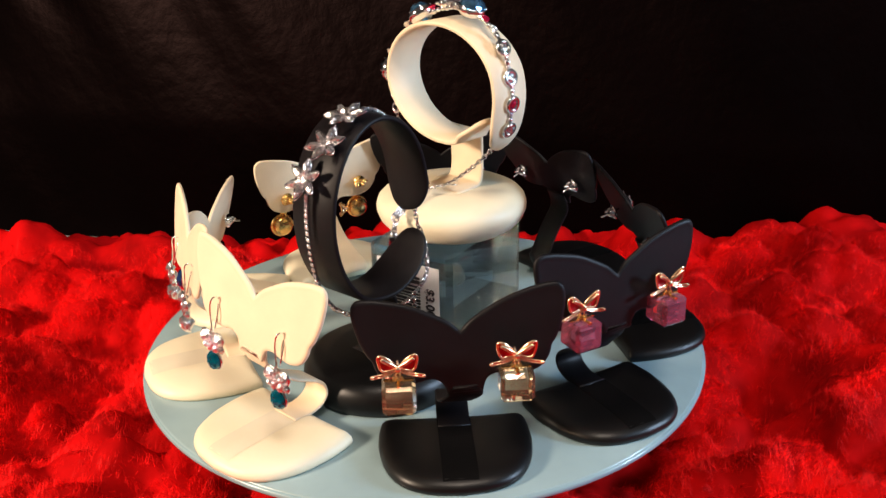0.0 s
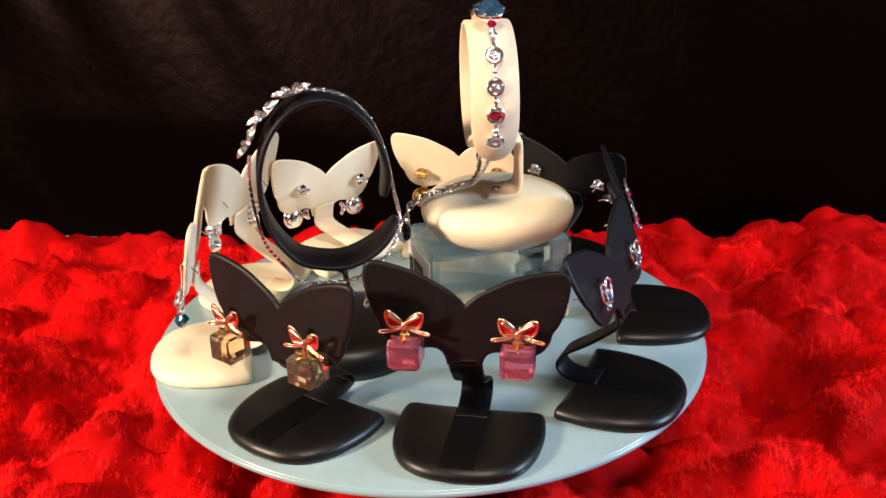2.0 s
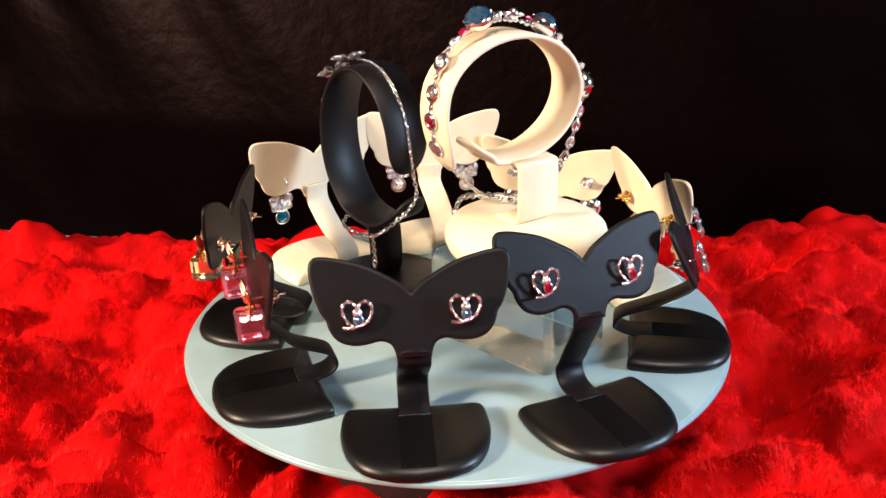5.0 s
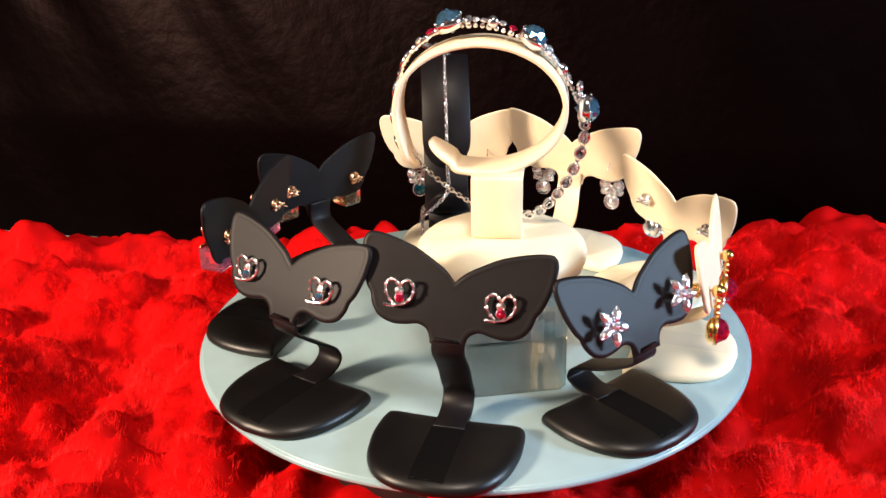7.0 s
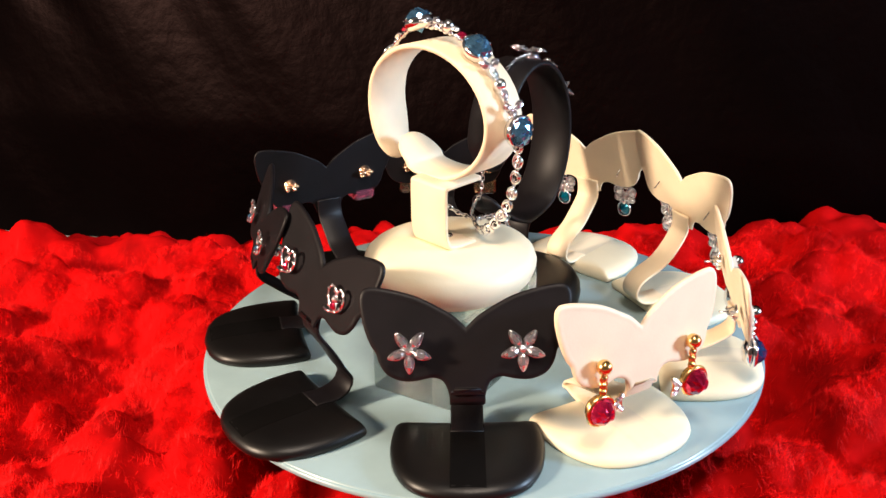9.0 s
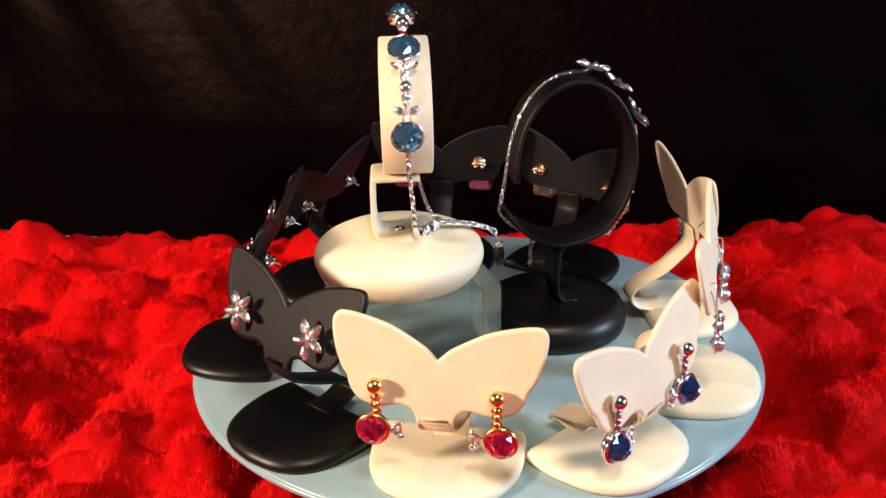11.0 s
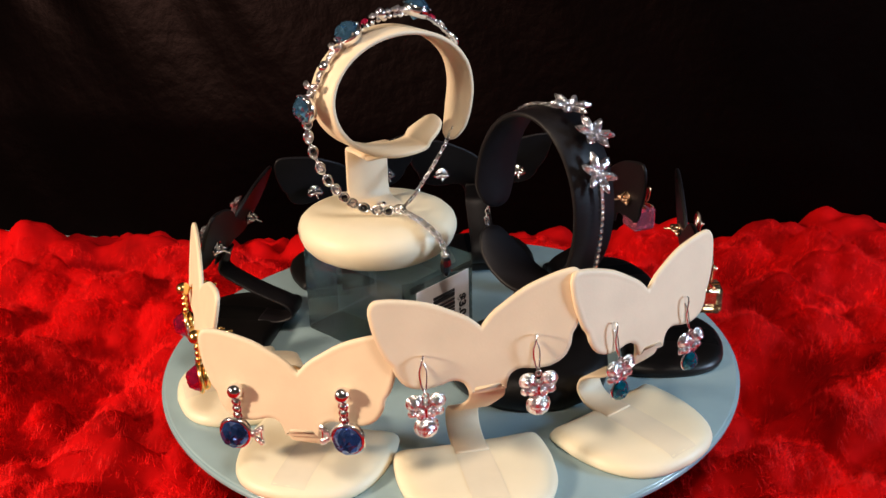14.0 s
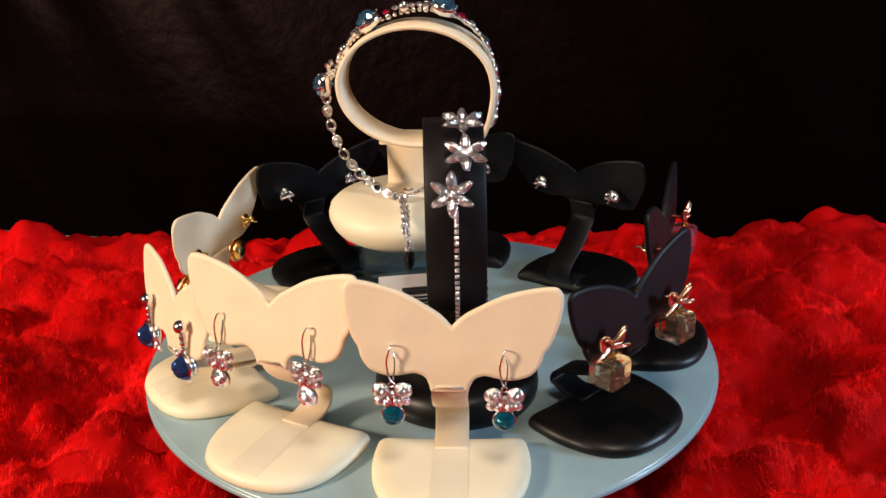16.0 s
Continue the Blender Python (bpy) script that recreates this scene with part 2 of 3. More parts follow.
def build_setting():
    nx, ny, x0, x1, y0, y1 = 330, 240, -0.50, 0.50, -0.34, BACK_Y + 0.165
    verts, faces = [], []
    for j in range(ny):
        for i in range(nx):
            x, y = x0 + (x1 - x0) * i / (nx - 1), y0 + (y1 - y0) * j / (ny - 1)
            verts.append((x, y, height(x, y)))
    for j in range(ny - 1):
        for i in range(nx - 1):
            a = j * nx + i
            faces.append((a, a + 1, a + nx + 1, a + nx))
    me = bpy.data.meshes.new("plush_cloth")
    me.from_pydata(verts, [], faces)
    me.polygons.foreach_set("use_smooth", [True] * len(faces))
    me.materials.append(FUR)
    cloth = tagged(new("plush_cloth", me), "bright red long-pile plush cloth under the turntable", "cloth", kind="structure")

    rng = random.Random(7)
    sv, sf = [], []
    for k in range(42000):
        x, y = rng.uniform(-0.36, 0.36), rng.uniform(-0.13, BACK_Y)
        if math.hypot(x, y) < 0.085:
            continue
        # the pile parts here and there, and in the hollows to bare the darkened cloth
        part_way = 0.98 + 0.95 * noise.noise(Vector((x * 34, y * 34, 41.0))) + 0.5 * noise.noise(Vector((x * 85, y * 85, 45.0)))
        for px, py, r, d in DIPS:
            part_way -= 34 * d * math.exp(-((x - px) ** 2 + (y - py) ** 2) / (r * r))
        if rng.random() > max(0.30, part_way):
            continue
        a = noise.noise(Vector((x * 15, y * 15, 21.0))) * 8.0 + rng.gauss(0, 0.8)
        lift = rng.uniform(0.35, 1.1)
        lean = Vector((math.cos(a), math.sin(a), lift)).normalized()
        size, reach = rng.uniform(0.0020, 0.0042), rng.uniform(0.0016, 0.0038)
        tip = Vector((x, y, height(x, y))) + lean * reach
        for j in range(rng.randint(13, 19)):
            r, b = size * math.sqrt(rng.random()), rng.uniform(0, 6.283)
            p = Vector((x + r * math.cos(b), y + r * math.sin(b), 0))
            p.z = height(p.x, p.y) - 0.0008
            e = tip + Vector((rng.gauss(0, 0.0010), rng.gauss(0, 0.0010), rng.gauss(0, 0.0010)))
            q = p.lerp(e, 0.5) + Vector((0, 0, reach * 0.16)) + Vector((rng.gauss(0, 0.0004), rng.gauss(0, 0.0004), 0))
            side = (e - p).cross(Vector((0, 0, 1)))
            if side.length < 1e-6:
                continue
            side = side.normalized() * rng.uniform(0.00004, 0.00009)
            n = len(sv)
            sv += [p - side, p + side, q + side * 0.8, q - side * 0.8, e]
            sf += [(n, n + 1, n + 2, n + 3), (n + 3, n + 2, n + 4)]
    me = bpy.data.meshes.new("plush_pile")
    me.from_pydata(sv, [], sf)
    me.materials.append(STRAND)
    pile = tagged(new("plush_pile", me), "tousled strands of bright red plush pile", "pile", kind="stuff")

    # black cloth hung behind, in soft slanting folds
    nx, nz = 260, 110
    verts, faces = [], []
    for j in range(nz):
        for i in range(nx):
            x, z = -0.75 + 1.5 * i / (nx - 1), -0.15 + 0.75 * j / (nz - 1)
            y = BACK_Y + 0.10 - 0.26 * max(-0.6, min(0.34, x)) + 0.16 * max(0, z) + 0.010 * noise.noise(Vector((x * 5 + z * 4, z * 2.0, 0.5)))
            left, high = max(0.0, min(1.0, (0.12 - x) / 0.3)), max(0.0, min(1.0, (z - 0.02) / 0.14))
            y += (0.003 + 0.013 * left * high) * noise.noise(Vector((x * 17 + z * 11, z * 3.5, 4.5))) + 0.004 * left * high * noise.noise(Vector((x * 48 + z * 40, z * 9, 9.5)))
            verts.append((x, y, z))
    for j in range(nz - 1):
        for i in range(nx - 1):
            a = j * nx + i
            faces.append((a, a + 1, a + nx + 1, a + nx))
    me = bpy.data.meshes.new("backdrop")
    me.from_pydata(verts, [], faces)
    me.polygons.foreach_set("use_smooth", [True] * len(faces))
    me.materials.append(VELVET)
    ob = tagged(new("backdrop", me), "black velvet cloth hung behind the display", "backdrop", kind="structure")
    so = ob.modifiers.new("thickness", "SOLIDIFY")
    so.thickness = 0.002

    # the dark room around
    def slab(name, lo, hi, label):
        bm = bmesh.new()
        bmesh.ops.create_cube(bm, size=1, matrix=Matrix.Translation((Vector(lo) + Vector(hi)) / 2) @ Matrix.Diagonal((*(Vector(hi) - Vector(lo)), 1)))
        ob = part(name, bm, ROOM, None, label, smooth=False)
        tagged(ob, "", name.split("_")[0], "", "structure")
    slab("floor", (-1.8, -1.8, -0.16), (1.8, 1.2, -0.10), "plain table top under the plush cloth")
    slab("wall_north", (-1.8, 1.2, -0.18), (1.8, 1.25, 1.6), "plain painted room wall")
    slab("wall_south", (-1.8, -1.85, -0.18), (1.8, -1.8, 1.6), "plain painted room wall")
    slab("wall_east", (1.8, -1.85, -0.18), (1.85, 1.25, 1.6), "plain painted room wall")
    slab("wall_west", (-1.85, -1.85, -0.18), (-1.8, 1.25, 1.6), "plain painted room wall")
    slab("ceiling", (-1.85, -1.85, 1.6), (1.85, 1.25, 1.65), "plain painted ceiling")


DISC_C, DISC_R = Vector((-0.0117, -0.0006, 0)), 0.1136


def build_turntable():
    t = thing("turntable", pose(0, 0, 0), "round pale aqua frosted glass turntable on a plush cloth", "turntable")
    circle = [(DISC_C.x + math.cos(2 * math.pi * i / 160), DISC_C.y + math.sin(2 * math.pi * i / 160)) for i in range(160)]
    R = DISC_R
    part("glass_plate", pad(circle, [(-0.0026, R - 0.0008), (-0.0008, R - 0.0008), (-0.0002, R - 0.0011), (0, R - 0.0016)]), GLASS, t)
    part("glass_rim", pad(circle, [(-0.0030, R - 0.003), (-0.0029, R - 0.0006), (-0.0022, R), (-0.0011, R), (-0.0006, R - 0.0004), (-0.0004, R - 0.0012)]), RIM, t, "lighter polished glass edge")
    foot = [(math.cos(2 * math.pi * i / 48), math.sin(2 * math.pi * i / 48)) for i in range(48)]
    part("hub", pad(foot, [(-0.042, 0.066), (-0.040, 0.068), (-0.014, 0.068), (-0.012, 0.062), (-0.0030, 0.060)]), HOUSING, t, "black plastic hub")


# plate outline: right half, from the notch round to the neck
WING = [(0.0, 0.0), (0.0034, 0.0034), (0.0079, 0.0062), (0.0150, 0.0099), (0.0228, 0.0122), (0.0285, 0.0132), (0.0318, 0.0128), (0.0334, 0.0095),
        (0.0325, 0.0020), (0.0302, -0.0048), (0.0284, -0.0075), (0.0275, -0.0108), (0.0248, -0.0146), (0.0200, -0.0165), (0.0150, -0.0163), (0.0108, -0.0155),
        (0.0077, -0.0166), (0.0063, -0.0190), (0.0058, -0.0212)]


def plate_outline():
    right = curve_points([(x, y, 0) for x, y in WING], 3)
    pts = [(p.x, p.y) for p in right]
    return pts + [(-x, y) for x, y in pts[::-1][:-1]]


def fill(bm, loop):
    """Close a flat loop of vertices with flat triangles."""
    for tri in geometry.tessellate_polygon([[Vector((v.co.x, v.co.y, 0)) for v in loop]]):
        bm.faces.new([loop[k] for k in tri]).smooth = False


def butterfly_plate():
    """Padded sheet in x-y, its face along z, with a soft ridge inside the edge, thinning to the neck."""
    out = plate_outline()[::-1]
    n = len(out)

    def inward(d):
        pts = []
        for i in range(n):
            a, b, c = Vector(out[i - 1]), Vector(out[i]), Vector(out[(i + 1) % n])
            u, v = (b - a).normalized(), (c - b).normalized()
            m = Vector((-u.y - v.y, u.x + v.x))
            m = m / max(0.6, m.length ** 2 / 2) if m.length > 1e-6 else Vector((0, 0))
            pts.append(b + m * d)
        return pts
    bm = bmesh.new()
    rows = [(0.0004, 0.0), (0.0, 0.0004), (0.0, 0.0010), (0.0003, 0.0014), (0.0009, 0.00164), (0.0015, 0.00168), (0.0022, 0.0016), (0.0026, 0.0016)]

    def thin(y):
        k = max(0.0, min(1.0, (-0.0090 - y) / 0.0122))
        return 1 - 0.3 * k * k
    rings = [[bm.verts.new((*p, z * thin(p.y))) for p in inward(d)] for d, z in rows]
    for a, b in zip(rings, rings[1:]):
        for i in range(n):
            bm.faces.new((a[i], a[(i + 1) % n], b[(i + 1) % n], b[i])).smooth = True
    fill(bm, rings[-1])
    fill(bm, rings[0])
    return bm


BASE_OUT = [(0.0, 0.0196), (0.0120, 0.0198), (0.0200, 0.0202), (0.0238, 0.0204), (0.0252, 0.0190), (0.0260, 0.0130), (0.0260, 0.0050), (0.0240, -0.0055), (0.0190, -0.0142), (0.0108, -0.0190), (0.0, -0.0205)]


def base_outline():
    pts = [(p.x, p.y) for p in curve_points([(x, y, 0) for x, y in BASE_OUT], 4)]
    return pts + [(-x, y) for x, y in pts[::-1][1:-1]]


PAD = [(0.0, 0.965), (0.0005, 0.99), (0.0016, 1.0), (0.0029, 0.985), (0.0040, 0.945), (0.0048, 0.88), (0.0053, 0.78), (0.0056, 0.6), (0.0057, 0.3)]


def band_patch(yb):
    """A skin-thin darker strip that follows the cushion's top from its back edge to its front."""
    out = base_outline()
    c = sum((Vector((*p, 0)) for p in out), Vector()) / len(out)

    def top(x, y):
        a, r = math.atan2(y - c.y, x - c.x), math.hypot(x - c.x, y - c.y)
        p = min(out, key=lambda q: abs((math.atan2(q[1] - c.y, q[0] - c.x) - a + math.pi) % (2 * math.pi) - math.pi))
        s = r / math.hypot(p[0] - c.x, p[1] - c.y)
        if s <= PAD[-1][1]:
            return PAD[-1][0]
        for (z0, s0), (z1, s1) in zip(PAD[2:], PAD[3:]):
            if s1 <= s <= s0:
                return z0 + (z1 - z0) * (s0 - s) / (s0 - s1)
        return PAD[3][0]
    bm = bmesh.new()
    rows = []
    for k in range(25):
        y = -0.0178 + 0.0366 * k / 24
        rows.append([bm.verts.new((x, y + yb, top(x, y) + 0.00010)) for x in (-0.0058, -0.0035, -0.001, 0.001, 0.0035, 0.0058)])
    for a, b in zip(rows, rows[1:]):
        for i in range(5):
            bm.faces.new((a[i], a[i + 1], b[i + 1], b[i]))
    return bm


def earring_stand(el, er, notch, side, base_shift, dark, lean):
    """el, er: where the earrings' fronts stand. notch, side: the notch, up and sideways from their middle in the plate. base_shift: how far the base's middle lies outward. lean: of the plate, in degrees."""
    el, er = Vector(el), Vector(er)
    mid, d = (el + er) / 2, er - el
    roll = math.degrees(math.atan2(d.z, math.hypot(d.x, d.y)))
    rz = math.degrees(math.atan2(d.y, d.x))
    color = "matt black" if dark else "cream white"
    st = thing("earring_stand", pose(mid.x, mid.y, 0, 0, 0, rz),
               color + " leatherette butterfly earring stand on the glass turntable", "earring stand", "earring stands round the turntable")
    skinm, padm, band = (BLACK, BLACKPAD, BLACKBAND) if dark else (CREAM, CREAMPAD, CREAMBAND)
    yb = -base_shift
    part("base", pad([(x, y + yb) for x, y in base_outline()], PAD), padm, st)
    # a darker strip just over the base's top, ending at the front
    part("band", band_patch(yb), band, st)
    # ribbon stem: curls back from the base, then sweeps out to the plate
    set_back = 0.0045 if dark else 0.003
    tilt = Matrix.Translation((0, set_back, mid.z)) @ pose(0, 0, 0, -lean, 0, 0) @ pose(0, 0, 0, 0, -roll * 0.8, 0) @ Matrix.Translation((side, 0, notch))
    neck = tilt @ Vector((0, 0.0029, -0.0200))
    neck_low = tilt @ Vector((0, 0.0046, -0.0240))
    neck_up = tilt @ Vector((0, 0.0028, -0.0150))
    zn = neck.z - 0.0065
    back = yb + 0.0200
    pts = [(0, back - 0.009, 0.0056), (0, back - 0.0015, 0.0051), (0, back + 0.0038, 0.0066), (0, back + 0.0062, 0.36 * zn), (0, back + 0.0036, 0.53 * zn),
           (0, back * 0.55 + 0.0035, 0.72 * zn), (neck.x * 0.4, back * 0.25 + neck.y * 0.7 + 0.002, 0.88 * zn), neck_low, neck, neck_up]
    part("stem", strip(curve_points(pts, 7), 0.0057, 0.0012), skinm, st)
    bm = butterfly_plate()
    bm.transform(tilt @ Matrix.Translation((0, 0.0016, 0)) @ FRONT)
    part("plate", bm, skinm, st, smooth=False)
    return st


# ---- earrings: local x right, y into the plate, z up ----


def post(e, metal):
    bm = bmesh.new()
    add_tube(bm, [Vector((0, 0.0005, 0)), Vector((0, 0.0125, 0))], 0.0004)
    part("post", bm, metal, e)
    bm = bmesh.new()
    for s in (1, -1):
        add_torus(bm, pose(s * 0.0017, 0.0080, 0.0004, 0, s * 12, 0), 0.0015, 0.0007, 12, 6)
        add_ball(bm, (s * 0.0016, 0.0072, -0.0017), 0.0011, 8, 6)
    bmesh.ops.create_cone(bm, cap_ends=True, segments=16, radius1=0.0030, radius2=0.0026, depth=0.0006, matrix=pose(0, 0.0064, 0, 90))
    part("clutch", bm, metal, e)


def bow_cube(m, crystal, word):
    e = thing("earring", m, "rose gold bow earring with a %s crystal cube" % word, "earring", "earrings on the stands")
    for s in (1, -1):
        # a folded loop: gold rim, red enamel in its lower half
        loop = curve_points([(s * 0.0004, 0.0002, 0), (s * 0.0022, 0.0030, 0.0008), (s * 0.0046, 0.0050, 0.0012), (s * 0.0060, 0.0044, 0.0008), (s * 0.0057, 0.0014, 0.0006), (s * 0.0046, -0.0006, 0.0006), (s * 0.0022, -0.0004, 0.0004)], 4, True)
        bm = bmesh.new()
        add_tube(bm, [FRONT @ p for p in loop + loop[:1]], 0.00052)
        top = curve_points([(s * 0.0004, 0.0008, 0.0008), (s * 0.0026, 0.0026, 0.0015), (s * 0.0050, 0.0042, 0.0016)], 4)
        add_tube(bm, [FRONT @ p for p in top], 0.00075)
        rim = part("bow_loop", bm, ROSE, e)
        bm = bmesh.new()
        mid = sum(loop, Vector()) / len(loop)
        f = bm.faces.new([bm.verts.new(FRONT @ (mid + (p - mid) * 0.9 - Vector((0, 0.0004, 0.0002)))) for p in loop])
        r = bmesh.ops.extrude_face_region(bm, geom=[f])
        bmesh.ops.translate(bm, verts=[v for v in r["geom"] if isinstance(v, bmesh.types.BMVert)], vec=(0, 0.0006, 0))
        part("bow_enamel", bm, REDENAMEL, rim, "red enamel fill", smooth=False)
        # a tail: flat red ribbon between two gold edges
        tail = curve_points([(s * 0.0004, -0.0002, 0.0003), (s * 0.0030, -0.0014, 0.0006), (s * 0.0058, -0.0020, 0.0006), (s * 0.0080, -0.0020, 0.0012)], 4)
        bm = bmesh.new()
        wide = Vector((0, 0.0009, 0))
        for k in (0.15, -1):
            add_tube(bm, [FRONT @ (p + wide * k * (0.5 + 0.5 * i / 12)) for i, p in enumerate(tail)], 0.00036, 5)
        add_ball(bm, FRONT @ (tail[-1] - wide * 0.4), 0.0007, 8, 6)
        ribbon = part("bow_tail", bm, ROSE, e)
        bm = bmesh.new()
        rings = []
        for i, p in enumerate(tail):
            w = wide * (0.5 + 0.5 * i / 12)
            rings.append([FRONT @ (p + w * 0.1), FRONT @ (p - w), FRONT @ (p - w - Vector((0, 0, 0.0005))), FRONT @ (p + w * 0.1 - Vector((0, 0, 0.0005)))])
        skin(bm, rings)
        part("tail_enamel", bm, REDENAMEL, ribbon, "red enamel ribbon")
    bm = bmesh.new()
    add_ball(bm, (0, -0.0010, 0), 0.0012, squash=(0.9, 0.8, 1.2))
    add_torus(bm, pose(0, -0.0003, -0.0022, 90), 0.0009, 0.0003, 10, 5)
    part("knot", bm, ROSE, e)
    bm = bmesh.new()
    for x, y, z in ((0, -0.0012, -0.0032), (0.0011, 0, -0.0036), (-0.0011, 0, -0.0036), (0, 0.0012, -0.0034)):
        add_ball(bm, (x, y, z), 0.0008, 8, 6)
    for a in (0, 90):
        bmesh.ops.create_cube(bm, size=1, matrix=pose(0, 0, -0.0042, 0, 0, a) @ Matrix.Diagonal((0.0094, 0.0009, 0.0005, 1)))
    part("cap", bm, GOLD, e, "small gold cap", smooth=False)
    bm = bmesh.new()
    bmesh.ops.create_cube(bm, size=1, matrix=pose(0, 0, -0.0094) @ Matrix.Diagonal((0.0106, 0.0106, 0.0100, 1)))
    bmesh.ops.bevel(bm, geom=list(bm.edges), offset=0.0012, segments=1, affect="EDGES")
    part("cube", bm, crystal, e, word + " crystal", smooth=False)
    post(e, ROSE)
    return e


def heart(m, crystal, word, flip):
    e = thing("earring", m @ pose(0, 0.0016, 0), "silver open heart stud earring with a small %s stone" % word, "earring", "earrings on the stands")
    # the outline crosses at the foot and runs out in a short tail
    outer = [(0.0002, 0.0020), (0.0018, 0.0040), (0.0038, 0.0040), (0.0050, 0.0020), (0.0044, -0.0010), (0.0026, -0.0030), (0.0000, -0.0040), (-0.0030, -0.0044), (-0.0048, -0.0040)]
    inner = [(0.0002, 0.0020), (-0.0016, 0.0042), (-0.0038, 0.0038), (-0.0048, 0.0014), (-0.0038, -0.0014), (-0.0020, -0.0034), (-0.0002, -0.0042)]
    for name, rows, thick in (("heart_frame", outer, 0.00062), ("heart_arm", inner, 0.00052)):
        line = curve_points([(flip * x, y, 0.0004 * math.sin(i)) for i, (x, y) in enumerate(rows)], 4)
        bm = bmesh.new()
        add_tube(bm, [FRONT @ p for p in line], thick)
        arm = part(name, bm, SILVER, e)
        for p in line[2:-3:4]:
            bm = bmesh.new()
            add_gem(bm, Matrix.Translation(FRONT @ (p + Vector((0, 0, 0.0005)))) @ FRONT, 0.00065, 0.9, 6)
            part("pave_stone", bm, CLEAR, arm, smooth=False)
    bm = bmesh.new()
    for x, y, r in ((0.0002, 0.0006, 0.0014), (flip * 0.0004, -0.0018, 0.0016)):
        add_torus(bm, FRONT @ pose(x, y, 0.0002), r, 0.0003, 12, 5)
    add_tube(bm, [FRONT @ Vector((0.0001, 0.0020, 0)), FRONT @ Vector((0.0004 * flip, -0.0038, 0))], 0.0004)
    part("stone_setting", bm, SILVER, e)
    bm = bmesh.new()
    add_gem(bm, FRONT @ pose(flip * 0.0004, -0.0018, 0.0006), 0.0015, 0.9, 8)
    part("stone", bm, crystal, e, word + " stone", smooth=False)
    bm = bmesh.new()
    add_gem(bm, FRONT @ pose(0.0002, 0.0006, 0.0006), 0.0013, 0.9, 8)
    part("accent_stone", bm, CLEAR, e, "clear stone", smooth=False)
    post(e, SILVER)
    return e


def flower(m):
    e = thing("earring", m, "silver flower stud earring with five clear pointed crystals", "earring", "earrings on the stands")
    for k in range(5):
        a = 90 + 72 * k + 36
        bm = bmesh.new()
        ring = curve_points([(0.0006, 0, 0), (0.0036, 0.0015, 0), (0.0070, 0, 0), (0.0036, -0.0015, 0)], 4, True)
        mm = FRONT @ pose(0, 0, 0.0003, 0, 0, a)
        add_tube(bm, [mm @ p for p in ring + ring[:1]], 0.00028, 5)
        setting = part("petal_setting", bm, SILVER, e)
        bm = bmesh.new()
        add_marquise(bm, FRONT @ pose(0, 0, 0.0008, 0, 0, a) @ pose(0.0008, 0, 0), 0.0060, 0.0028, 0.0012)
        part("petal", bm, CLEAR, setting, smooth=False)
    bm = bmesh.new()
    add_gem(bm, pose(0, -0.0012, 0, 90), 0.0011, 0.8, 8)
    part("centre_stone", bm, CLEAR, e, smooth=False)
    post(e, SILVER)
    return e


def fish(m, metal, crystal, word, s):
    mname = "gold" if metal is GOLD else "silver"
    e = thing("earring", m, "%s fish drop earring with a round %s crystal" % (mname, word), "earring", "earrings on the stands")
    bm = bmesh.new()
    add_ball(bm, (0, 0, 0), 0.0026, 14, 10)
    part("stud_ball", bm, metal, e)
    bm = bmesh.new()
    for k in range(3):
        add_ball(bm, (0, 0, -0.0040 - 0.0024 * k), 0.0013, 8, 6)
        add_torus(bm, pose(0, 0, -0.0040 - 0.0024 * k, 90), 0.0014, 0.0004, 10, 5)
    part("link", bm, metal, e)
    gx = -s * 0.0012
    bm = bmesh.new()
    add_torus(bm, pose(gx, -0.0006, -0.0152, 90), 0.0049, 0.0009, 20, 6)
    add_ball(bm, (gx, 0.0012, -0.0152), 0.0048, 14, 8, (1, 0.45, 1))
    bezel = part("bezel", bm, metal, e)
    bm = bmesh.new()
    add_gem(bm, pose(gx, -0.0014, -0.0152, 90), 0.0047, 1.25, 12)
    part("stone", bm, crystal, bezel, word + " crystal", smooth=False)
    bm = bmesh.new()
    tail = [(s * 0.0040, 0), (s * 0.0066, 0.0010), (s * 0.0092, 0.0034), (s * 0.0086, 0), (s * 0.0092, -0.0034), (s * 0.0066, -0.0012)]
    loop = curve_points([(x + gx, y, 0) for x, y in tail], 3, True)
    mm = Matrix.Translation((0, 0, -0.0152)) @ FRONT
    add_tube(bm, [mm @ p for p in loop + loop[:1]], 0.0005, 5)
    tail_frame = part("tail_frame", bm, metal, e)
    for x, y in ((0.0058, 0), (0.0074, 0.0014), (0.0074, -0.0014), (0.0086, 0.0024), (0.0086, -0.0024)):
        bm = bmesh.new()
        add_gem(bm, mm @ pose(gx + s * x, y, 0.0004), 0.0012, 1.0, 7)
        part("tail_stone", bm, CLEAR, tail_frame, smooth=False)
    post(e, metal)
    return e


